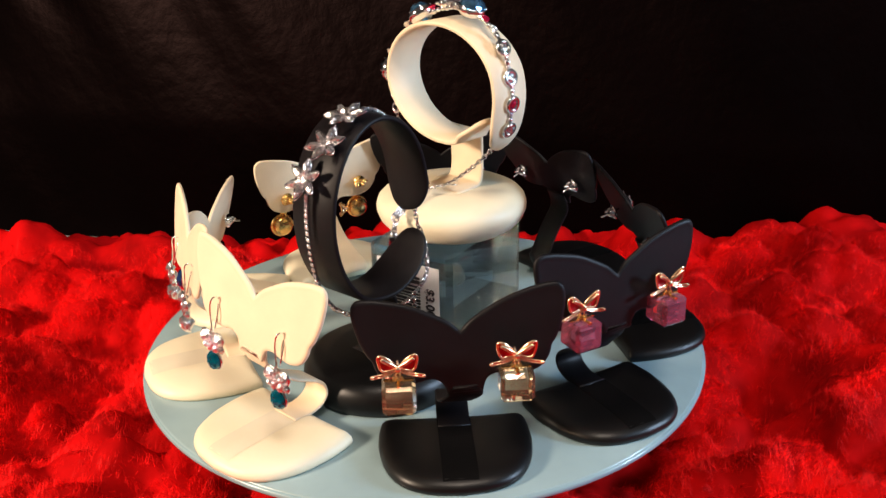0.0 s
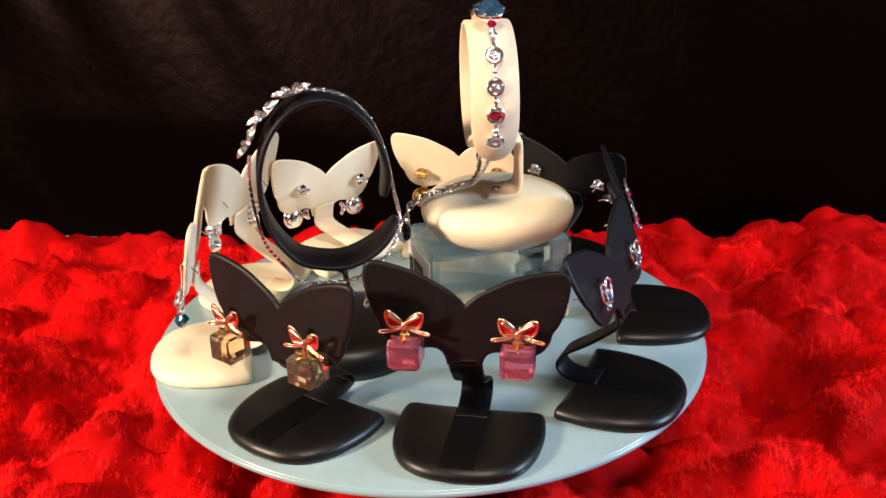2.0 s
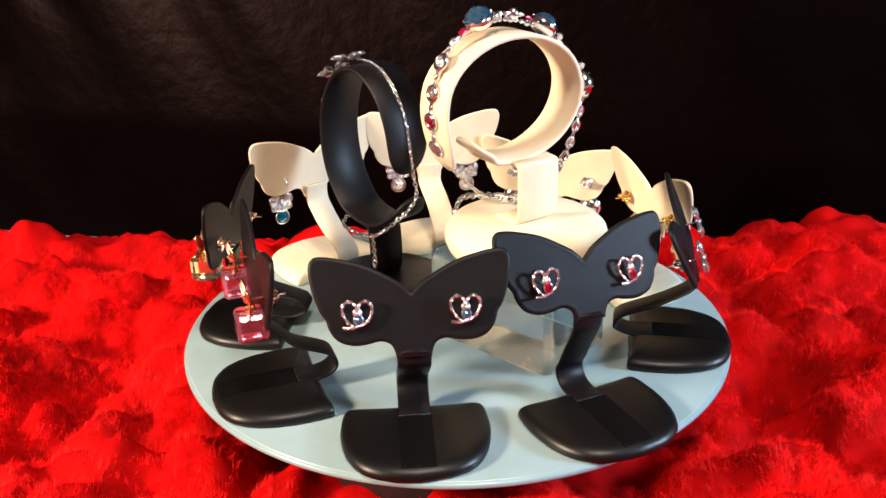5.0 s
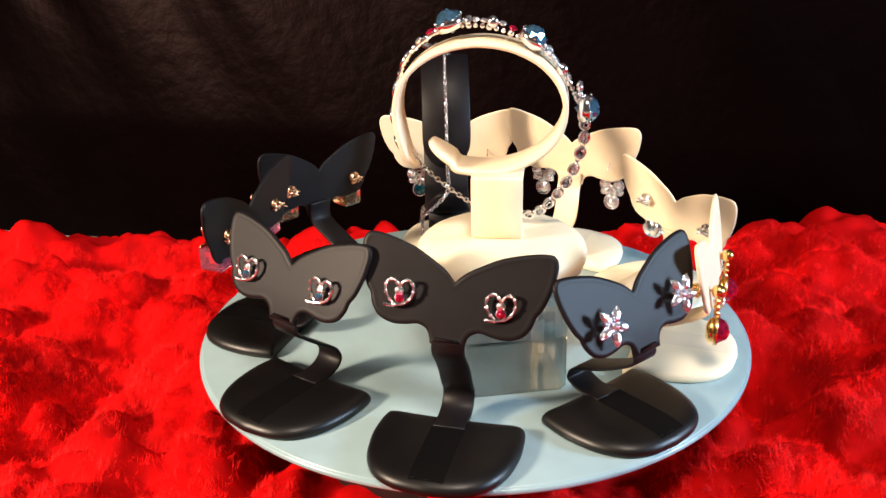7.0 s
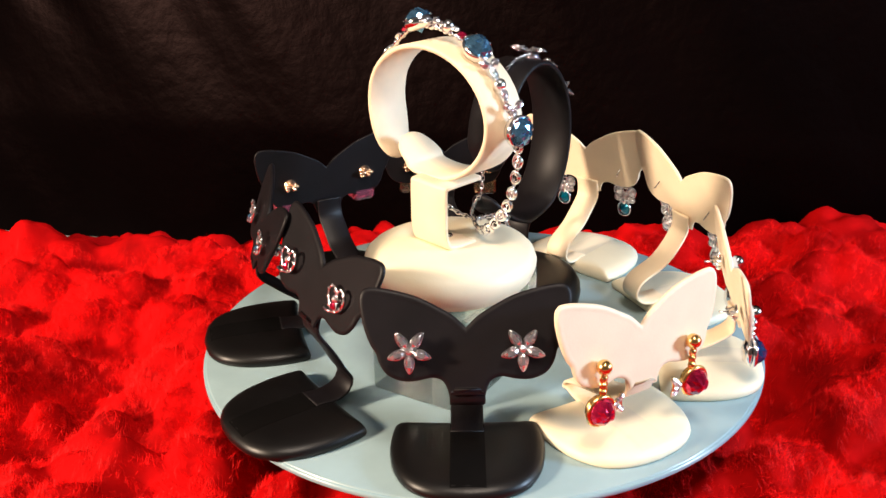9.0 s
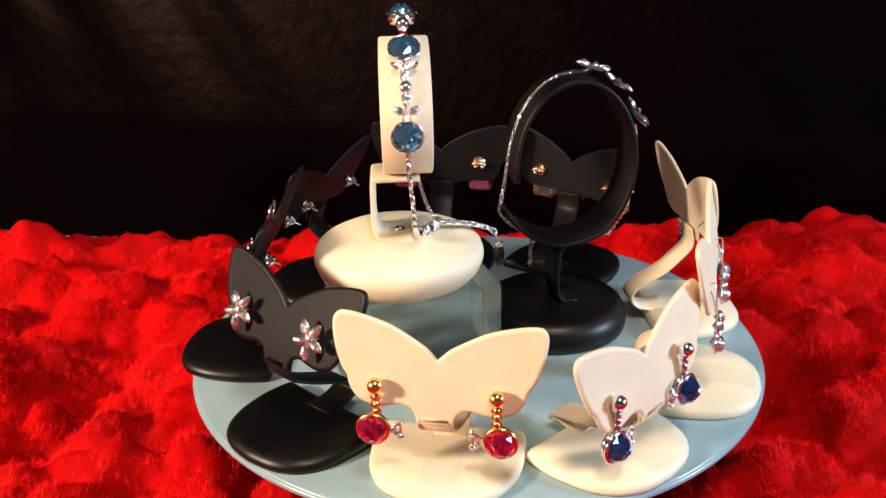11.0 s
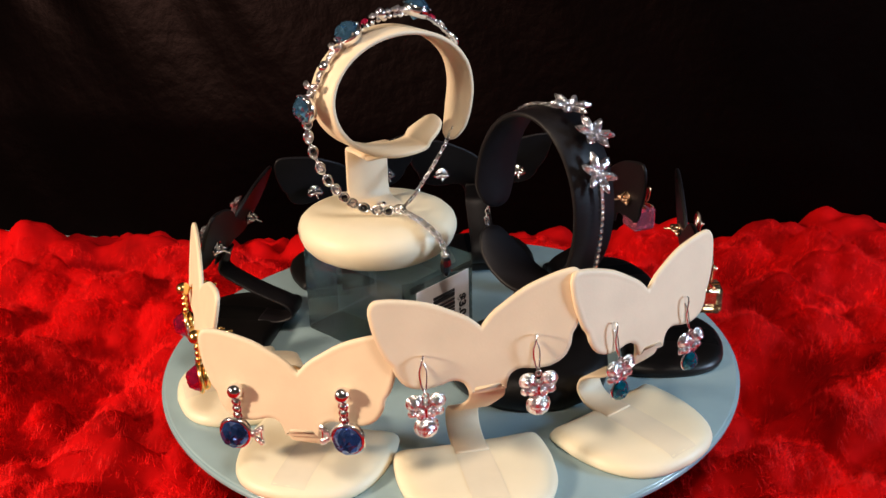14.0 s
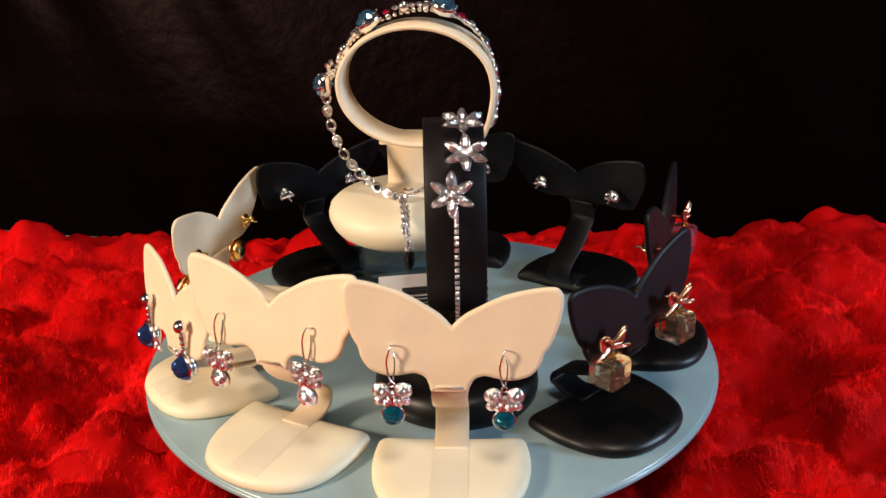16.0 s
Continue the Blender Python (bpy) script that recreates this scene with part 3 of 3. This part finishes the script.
def butterfly(m, teal):
    e = thing("earring", m, "silver hook earring, clear crystal butterfly" + (" above a teal stone" if teal else ""), "earring", "earrings on the stands")
    bm = bmesh.new()
    hook = curve_points([(0, 0.0070, -0.0030), (0, 0.0034, 0.0008), (0, 0.0014, 0.0018), (-0.0006, 0.0004, 0.0004), (-0.0014, 0.0002, -0.0030), (-0.0010, -0.0002, -0.0070), (0, -0.0010, -0.0098)], 5)
    add_tube(bm, hook, 0.00032, 6)
    add_tube(bm, curve_points([(0.0003, 0.0026, -0.0010), (0.0010, 0.0014, -0.0040), (0.0004, 0.0000, -0.0092)], 4), 0.00026, 5)
    add_torus(bm, pose(0, -0.001, -0.0102, 90), 0.0009, 0.0003, 10, 5)
    part("hook", bm, SILVER, e)
    c = Vector((0, -0.001, -0.0160))
    stones = [(-0.0034, 0.0036, 0.0025), (0.0034, 0.0036, 0.0025), (-0.0040, 0.0000, 0.0013), (0.0040, 0.0000, 0.0013), (-0.0016, -0.0002, 0.0017), (0.0016, -0.0002, 0.0017), (0.0, 0.0022, 0.0012)]
    for x, z, r in stones:
        bm = bmesh.new()
        add_torus(bm, pose(x, c.y, c.z + z, 90), r, 0.0004, 12, 5)
        setting = part("wing_setting", bm, SILVER, e)
        bm = bmesh.new()
        add_gem(bm, pose(x, c.y - 0.0004, c.z + z, 90), r, 1.1, 8)
        part("wing_stone", bm, CLEAR, setting, smooth=False)
    bm = bmesh.new()
    add_ball(bm, c, 0.0012, squash=(0.8, 0.8, 3.2))
    part("butterfly_body", bm, SILVER, e)
    bm = bmesh.new()
    add_torus(bm, pose(0, c.y, c.z - 0.0050, 90), 0.0034 if teal else 0.0036, 0.0004, 14, 5)
    setting = part("drop_setting", bm, SILVER, e)
    bm = bmesh.new()
    add_gem(bm, pose(0, c.y - 0.0006, c.z - 0.0050, 90), 0.0034 if teal else 0.0036, 1.1, 10)
    part("drop_stone", bm, TEAL if teal else CLEAR, setting, "teal stone" if teal else "clear stone", smooth=False)
    return e


# el, er, notch up and sideways, outward shift of the base, dark
STANDS = {
    "a": ((0.0425, -0.0745, 0.0487), (0.0743, -0.0569, 0.0485), 0.0056, 0.0003, -0.005, True),
    "b": ((-0.0172, -0.0988, 0.0412), (0.0195, -0.0964, 0.0438), 0.0075, 0.0020, -0.009, True),
    "c": ((0.0835, -0.0167, 0.0499), (0.0748, 0.0176, 0.0501), 0.0043, 0.0003, 0.0035, True),
    "d": ((0.0596, 0.0431, 0.0538), (0.0400, 0.0711, 0.0515), 0.0042, 0.0005, 0.014, True),
    "f": ((0.0136, 0.0960, 0.0455), (-0.0215, 0.0965, 0.0459), 0.0048, 0.0001, -0.004, True),
    "g": ((-0.0473, 0.0940, 0.0372), (-0.0798, 0.0752, 0.0356), 0.0085, -0.0003, -0.012, False),
    "h": ((-0.1075, 0.0507, 0.0331), (-0.1109, 0.0148, 0.0367), 0.0050, 0.0020, -0.011, False),
    "i": ((-0.1090, -0.0103, 0.0484), (-0.0957, -0.0429, 0.0509), 0.0066, 0.0015, -0.002, False),
    "j": ((-0.0809, -0.0670, 0.0490), (-0.0555, -0.0900, 0.0471), 0.0078, 0.0009, -0.002, False),
}


def build_stands():
    for key, (el, er, notch, side, shift, dark) in STANDS.items():
        earring_stand(el, er, notch, side, shift, dark, (5 if key in "ab" else 24) if dark else 11)
        rz = math.degrees(math.atan2(er[1] - el[1], er[0] - el[0]))
        for s, p in ((1, el), (-1, er)):
            m = pose(*p, 0, 0, rz)
            if key == "a":
                bow_cube(m, PINK, "pink")
            elif key == "b":
                bow_cube(m, CHAMP, "champagne")
            elif key == "c":
                heart(m @ pose(0, 0, 0, -22), BLUE, "blue", 1)
            elif key == "d":
                heart(m @ pose(0, 0, 0, -22), RUBY, "red", 1)
            elif key == "f":
                flower(m @ pose(0, 0, 0, -22))
            elif key == "g":
                fish(m, GOLD, RUBY, "red", s)
            elif key == "h":
                fish(m, SILVER, SAPPH, "blue", s)
            else:
                butterfly(m, key == "j")


# ---- bracelet stands; local x along the loop's plane, z up ----
RING_O, RING_AZ = Vector((0.0003, 0.0235, 0.0)), 133.0
BLOCK_TOP = 0.0370


def oval(cx, cz, a, b, start, stop, n=9):
    return [(0, cx + a * math.cos(radians(start + (stop - start) * i / n)), cz + b * math.sin(radians(start + (stop - start) * i / n))) for i in range(n + 1)]


def build_white_stand():
    # the block: clear, with cut corners
    m = pose(-0.0016, 0.0264, 0, 0, 0, 58)
    bl = thing("acrylic_block", m, "clear acrylic block with cut corners on the glass turntable", "display block")
    a, b, c = 0.0303, 0.0200, 0.0022
    out = [(a, b - c), (a - c, b), (-a + c, b), (-a, b - c), (-a, -b + c), (-a + c, -b), (a - c, -b), (a, -b + c)]
    bm = pad(out, [(0.0003, 0.985), (0.0010, 1.0), (BLOCK_TOP - 0.0016, 1.0), (BLOCK_TOP, 0.97)])
    part("block", bm, ACRYL, bl, smooth=False)

    m = pose(RING_O.x, RING_O.y, BLOCK_TOP, 0, 0, RING_AZ - 90)
    st = thing("bracelet_stand", m, "cream white leatherette bracelet stand on a clear block", "bracelet stand")
    # in this frame y runs along the loop's plane, x across it
    z0 = BLOCK_TOP
    bo = [(0.0046 + 0.0320 * math.cos(2 * math.pi * i / 64), 0.0046 + 0.0320 * math.sin(2 * math.pi * i / 64)) for i in range(64)]
    part("base", pad(bo, [(0.0002, 0.70), (0.0012, 0.80), (0.0030, 0.89), (0.0055, 0.955), (0.0088, 0.995), (0.0108, 1.0), (0.0134, 0.975), (0.0152, 0.92), (0.0168, 0.82), (0.0176, 0.66), (0.0180, 0.35)]), CREAMPAD, st)
    top = 0.018
    pts = [(0.0, -0.0218, 0.0890 - z0), (0.0, -0.0185, 0.0858 - z0), (0.0, -0.0138, 0.0825 - z0)]
    ring = [(0, y, z - z0) for _, y, z in oval(-0.0030, 0.1020, 0.0303, 0.0232, -105, 180, 13)]
    tail = [(0.0, -0.0328, 0.0946 - z0), (0.0, -0.0306, 0.0852 - z0), (0.0, -0.0270, 0.0788 - z0)]
    path = curve_points(pts + ring + tail, 5)
    part("loop", strip(path, 0.0088, 0.0019, round_ends=9), CREAM, st)
    # stem: an L of sheet, rising at the loop's rear edge
    L = curve_points([(-0.001, 0, top - 0.0004), (0.009, 0, top + 0.0004), (0.0120, 0, top + 0.0018), (0.0132, 0, top + 0.0065), (0.0132, 0, 0.0690 - z0), (0.0130, 0, 0.0772 - z0), (0.0118, 0, 0.0784 - z0), (0.004, 0, 0.0786 - z0), (-0.004, 0, 0.0786 - z0)], 5)
    bm = strip([Vector((0, p.x, p.z)) for p in L], 0.0093, 0.0018)
    bm.transform(Matrix.Translation((0, 0.0035, 0)) @ pose(0, 0, 0, 0, 0, -90))
    part("stem", bm, CREAM, st)
    bm = bmesh.new()
    add_ball(bm, (0.004, 0.003, top + 0.0010), 0.0022, 12, 8, (1, 1, 0.5))
    part("rivet", bm, SILVER, st, "small metal rivet")


def ring_point(u, z, n=0.0):
    a = radians(RING_AZ)
    return RING_O + Vector((math.cos(a) * u - math.sin(a) * n, math.sin(a) * u + math.cos(a) * n, z))


def build_white_bracelet():
    m = pose(RING_O.x, RING_O.y, 0.1275, 0, 0, RING_AZ)
    inv = m.inverted()
    br = thing("bracelet", m, "silver bracelet with blue crystals and round links over the cream stand", "bracelet")
    # arc over the loop, then a slack run under it; u, z, n
    arc = [(-0.0325, 0.0870, 0.0), (-0.0347, 0.0978, 0), (-0.0335, 0.1078, 0), (-0.0298, 0.1185, 0), (-0.0225, 0.1258, 0), (-0.0137, 0.1300, 0), (0.0000, 0.1300, 0), (0.0146, 0.1245, 0), (0.0245, 0.1160, 0), (0.0310, 0.1050, 0), (0.0340, 0.0980, 0)]
    low = [(0.0340, 0.0980, 0), (0.0338, 0.0886, 0.0), (0.0298, 0.0761, 0.001), (0.0240, 0.0670, 0.0015), (0.0173, 0.0605, 0.002), (0.0085, 0.0572, 0.006), (0.0022, 0.0580, 0.0107)]
    slack = [(0.0022, 0.0580, 0.0107), (-0.0063, 0.0612, 0.0070), (-0.0159, 0.0688, 0.0041), (-0.0238, 0.0765, 0.002), (-0.0325, 0.0870, 0.0)]
    extend = [(0.0022, 0.0580, 0.0107), (0.0005, 0.0567, 0.0175), (-0.0010, 0.0552, 0.0240), (-0.0020, 0.0520, 0.0312), (-0.0028, 0.0465, 0.0340)]
    W = lambda rows: [inv @ ring_point(*r) for r in rows]
    A = curve_points(W(arc), 6)
    centre = inv @ ring_point(-0.003, 0.103)

    def out_pose(p):
        o = (p - centre)
        o.y = 0
        o.normalize()
        return basis(p, Vector((0, 1, 0)), o)
    for k, p in enumerate(A):
        bm = bmesh.new()
        add_ball(bm, p, 0.0010 if k % 3 else 0.0013, 8, 6)
        part("link_bead", bm, SILVER, br)
    for u, z in ((-0.0137, 0.1306), (0.0146, 0.1252), (0.0335, 0.1012)):
        mm = out_pose(inv @ ring_point(u, z, 0))
        bm = bmesh.new()
        cup = [(0.0030, -0.0020), (0.0046, -0.0016), (0.0054, 0.0002), (0.0056, 0.0018), (0.0052, 0.0021), (0.0049, 0.0014)]
        skin(bm, [[mm @ Vector((r * math.cos(2 * math.pi * i / 22), r * math.sin(2 * math.pi * i / 22), h)) for i in range(22)] for r, h in cup])
        for i in range(6):
            add_ball(bm, mm @ Vector((0.0051 * math.cos(i * 1.047), 0.0051 * math.sin(i * 1.047), 0.0022)), 0.0006, 6, 5)
        bezel = part("bezel", bm, SILVER, br)
        bm = bmesh.new()
        add_gem(bm, mm @ pose(0, 0, 0.0016), 0.0050, 1.2, 12)
        part("blue_stone", bm, BLUE, bezel, "large round blue crystal", smooth=False)
    for u, z in ((0.0012, 0.1312), (0.0250, 0.1150)):
        mm = out_pose(inv @ ring_point(u, z))
        bm = bmesh.new()
        add_ball(bm, mm @ Vector((0, 0, 0.0006)), 0.0023, 12, 8)
        part("ball_link", bm, SILVER, br)
    for u, z, c in ((-0.0298, 0.1185, CLEAR), (-0.0335, 0.1078, CLEAR), (-0.0347, 0.0978, RUBY), (-0.0328, 0.0875, CLEAR)):
        mm = out_pose(inv @ ring_point(u * 1.01, z, 0))
        bm = bmesh.new()
        add_torus(bm, mm, 0.0026, 0.0010, 16, 6)
        link = part("round_link", bm, SILVER, br)
        bm = bmesh.new()
        add_gem(bm, mm @ pose(0, 0, 0.0002), 0.0021, 0.6, 8)
        part("link_stone", bm, c, link, smooth=False)
    for u, z, c in ((-0.0245, 0.1245, CLEAR), (-0.0205, 0.1275, RUBY), (-0.0020, 0.1314, CLEAR), (0.0045, 0.1304, CLEAR), (0.0080, 0.1288, RUBY), (0.0228, 0.1178, CLEAR), (0.0272, 0.1122, CLEAR)):
        mm = out_pose(inv @ ring_point(u, z, 0))
        bm = bmesh.new()
        add_gem(bm, mm @ pose(0, 0, 0.0008), 0.0017, 0.8, 8)
        part("small_stone", bm, c, br, smooth=False)
    # fish tails beside the large stones
    for u, z in ((-0.0060, 0.1316), (0.0210, 0.1200), (0.0312, 0.1076)):
        for side in (1, -1):
            mm = out_pose(inv @ ring_point(u, z, 0))
            bm = bmesh.new()
            add_marquise(bm, mm @ pose(0, 0, 0.0008, 0, 0, 90 - side * 62) @ pose(0.0002, 0, 0), 0.0052, 0.0030, 0.0012)
            part("tail_stone", bm, CLEAR, br, smooth=False)
        bm = bmesh.new()
        add_gem(bm, mm @ pose(0, -0.0012, 0.0008), 0.0016, 1.0, 8)
        part("tail_stone", bm, CLEAR, br, smooth=False)
    B = curve_points(W(low), 6)
    for k in range(2, len(B), 3):
        p = B[k]
        d = (B[min(k + 1, len(B) - 1)] - B[k - 1]).normalized()
        mm = basis(p, d, Vector((0, 1, 0.3)))
        bm = bmesh.new()
        add_torus(bm, mm, 0.0020, 0.0008, 14, 6, 0.8)
        link = part("round_link", bm, SILVER, br)
        bm = bmesh.new()
        add_gem(bm, mm @ pose(0, 0, 0.0003), 0.0016, 0.7, 8, 0.8)
        part("link_stone", bm, CLEAR if k % 2 else JET, link, smooth=False)
    bm = bmesh.new()
    add_chain(bm, B, 0.0011, 0.0003)
    add_chain(bm, curve_points(W(slack), 6), 0.0013, 0.00038)
    part("chain", bm, SILVER, br)
    bm = bmesh.new()
    ex = curve_points(W(extend), 6)
    add_chain(bm, ex, 0.0017, 0.0005)
    add_chain(bm, [p + Vector((0.0014, 0.0006, 0.0003)) for p in ex[2:-5]], 0.0015, 0.00045)
    part("extender_chain", bm, SILVER, br)
    bm = bmesh.new()
    add_ball(bm, ex[-1] + Vector((0, 0, -0.0008)), 0.0019, 10, 8, (1, 1, 0.8))
    cap = part("drop_cap", bm, SILVER, br)
    bm = bmesh.new()
    add_ball(bm, ex[-1] + Vector((0, 0, -0.0052)), 0.0048, 7, 6, (0.46, 0.46, 1))
    part("end_drop", bm, JET, cap, "faceted jet black drop", smooth=False)


HOOP_O, HOOP_AZ = Vector((-0.0305, -0.0384, 0.0)), 51.0


def build_black_stand():
    m = pose(HOOP_O.x, HOOP_O.y, 0, 0, 0, HOOP_AZ - 90)
    st = thing("bracelet_stand", m, "tall black leatherette bracelet stand on the glass turntable", "bracelet stand")
    bo = [(0.0305 * math.cos(2 * math.pi * i / 56), 0.006 + 0.0310 * math.sin(2 * math.pi * i / 56)) for i in range(56)]
    part("base", pad(bo, [(0, 0.94), (0.001, 0.98), (0.004, 1.0), (0.0075, 0.985), (0.0105, 0.93), (0.0122, 0.84), (0.013, 0.6), (0.0132, 0.3)]), BLACKPAD, st)
    pts = [(0, 0.0275, 0.0545), (0, 0.0225, 0.0475), (0, 0.0140, 0.0415), (0, 0.004, 0.0388)]
    ring = oval(0.0, 0.0720, 0.0240, 0.0330, -85, 0, 5)
    ring = [(0, -y, z) for _, y, z in ring] + [(0, -y, z) for _, y, z in oval(0.0, 0.0720, 0.0240, 0.0330, 18, 172, 8)]
    tail = [(0, 0.0236, 0.0700), (0, 0.0222, 0.0640)]
    part("loop", strip(curve_points(pts + ring[1:] + tail, 5), 0.0099, 0.0019, round_ends=9), BLACK, st)
    path = curve_points([(0, -0.0020, 0.0128), (0, 0.004, 0.0134), (0, 0.0062, 0.018), (0, 0.0062, 0.030), (0, 0.0050, 0.0365), (0, 0.0010, 0.0385)], 5)
    part("stem", strip(path, 0.0085, 0.0018), BLACK, st)


def hoop_point(u, z, n=0.0):
    a = radians(HOOP_AZ)
    return HOOP_O + Vector((math.cos(a) * u - math.sin(a) * n, math.sin(a) * u + math.cos(a) * n, z))


def build_black_bracelet():
    m = pose(HOOP_O.x, HOOP_O.y, 0.1055, 0, 0, HOOP_AZ)
    inv = m.inverted()
    br = thing("bracelet", m, "silver bracelet with three clear crystal flowers over the black stand", "bracelet")
    centre = inv @ hoop_point(0, 0.072)
    W = lambda rows: [inv @ hoop_point(*r) for r in rows]
    for u, z, n in ((-0.0088, 0.1062, -0.003), (-0.0188, 0.0992, -0.0035), (-0.0250, 0.0882, 0.0012)):
        p = inv @ hoop_point(u, z, n)
        o = p - centre
        o.y = 0
        mm = basis(p, Vector((0, 1, 0)), o)
        for k in range(6):
            bm = bmesh.new()
            ring = curve_points([(0.0005, 0, 0), (0.0040, 0.0015, 0), (0.0077, 0, 0), (0.0040, -0.0015, 0)], 4, True)
            pm = mm @ pose(0, 0, 0.0003, 0, -14, 60 * k + 30)
            add_tube(bm, [pm @ q for q in ring + ring[:1]], 0.00028, 5)
            setting = part("petal_setting", bm, SILVER, br)
            bm = bmesh.new()
            add_marquise(bm, mm @ pose(0, 0, 0.0008, 0, -14, 60 * k + 30) @ pose(0.0006, 0, 0), 0.0068, 0.0029, 0.0012)
            part("petal", bm, CLEAR, setting, smooth=False)
        bm = bmesh.new()
        add_gem(bm, mm @ pose(0, 0, 0.0014), 0.0014, 0.8, 8)
        part("centre_stone", bm, CLEAR, br, smooth=False)
    side = curve_points(W([(-0.0262, 0.0840), (-0.0272, 0.0740), (-0.0262, 0.0600), (-0.0235, 0.0480), (-0.0170, 0.0380)]), 12)
    for p, q in zip(side[::2], side[2::2]):
        mm = basis((p + q) / 2, (q - p).normalized(), Vector((-1, 0, 0)))
        bm = bmesh.new()
        bmesh.ops.create_cube(bm, size=1, matrix=mm @ Matrix.Diagonal((0.0016, 0.0015, 0.0010, 1)))
        link = part("square_link", bm, SILVER, br, smooth=False)
        bm = bmesh.new()
        add_gem(bm, mm @ pose(0, 0, 0.0006), 0.0008, 0.9, 6)
        part("link_stone", bm, CLEAR, link, smooth=False)
    bm = bmesh.new()
    over = curve_points(W([(-0.0060, 0.1070), (0.0050, 0.1062), (0.0140, 0.1010), (0.0205, 0.0920), (0.0245, 0.0800), (0.0270, 0.0640)]), 8)
    add_chain(bm, over, 0.0011, 0.00035)
    dang = curve_points(W([(0.0270, 0.0640), (0.0285, 0.0560), (0.0275, 0.0500, -0.004), (0.0200, 0.0410, -0.0108), (0.0090, 0.0350, -0.0112), (-0.0040, 0.0345, -0.0112), (-0.0120, 0.0350, -0.009), (-0.0170, 0.0380, 0.0)]), 8)
    add_chain(bm, dang, 0.0013, 0.0004)
    add_chain(bm, curve_points(W([(0.0120, 0.0360, -0.0112), (0.0126, 0.0300, -0.0112), (0.0126, 0.0260, -0.0112)]), 4), 0.0012, 0.0004)
    part("chain", bm, SILVER, br)
    bm = bmesh.new()
    add_ball(bm, inv @ hoop_point(0.0126, 0.0235, -0.0112), 0.0024, 10, 8, (0.5, 0.5, 1))
    part("end_drop", bm, SILVER, br)


def build_tag():
    m = pose(-0.0179, 0.0003, 0.0004, 0, 0, -32)
    tg = thing("price_tag", m, "white paper price label with a barcode on the clear block", "price tag")
    bm = bmesh.new()
    bmesh.ops.create_cube(bm, size=1, matrix=pose(0, 0, 0.0165) @ Matrix.Diagonal((0.030, 0.0003, 0.0315, 1)))
    card = part("card", bm, PAPER, tg, smooth=False)
    rng = random.Random(3)
    z = 0.006
    while z < 0.028:
        w = rng.choice((0.0004, 0.0007, 0.0011))
        bm = bmesh.new()
        bmesh.ops.create_cube(bm, size=1, matrix=pose(0.0, -0.0004, z) @ Matrix.Diagonal((0.012, 0.0004, w, 1)))
        part("printed_bar", bm, INK, card, smooth=False)
        z += w + rng.choice((0.0004, 0.0006, 0.0009))
    for x, w in ((-0.0093, 0.0013), (-0.0122, 0.0011)):
        bm = bmesh.new()
        bmesh.ops.create_cube(bm, size=1, matrix=pose(x, -0.0004, 0.017) @ Matrix.Diagonal((w, 0.0004, 0.018, 1)))
        part("printed_line", bm, INK, card, smooth=False)
    curve = bpy.data.curves.new("price", "FONT")
    curve.body, curve.size, curve.align_x, curve.align_y, curve.extrude, curve.offset = "$3.00", 0.0056, "CENTER", "CENTER", 0.00012, 0.00012
    curve.materials.append(INK)
    price = new("price", curve)
    price.parent = card
    price.matrix_local = pose(0.0106, -0.0004, 0.0165) @ FRONT @ pose(0, 0, 0, 0, 0, -90)
    tagged(price, "bold black price figures")


build_setting()
build_turntable()
build_stands()
build_white_stand()
build_white_bracelet()
build_black_stand()
build_black_bracelet()
build_tag()


def motions():
    """Everything on the turntable goes round its axis at a steady pace."""
    steps = [0.5 * k for k in range(33)]
    for ob, m in MOVERS:
        walk(ob, [(t, pose(0, 0, 0, 0, 0, SPEED * t) @ m) for t in steps])


motions()
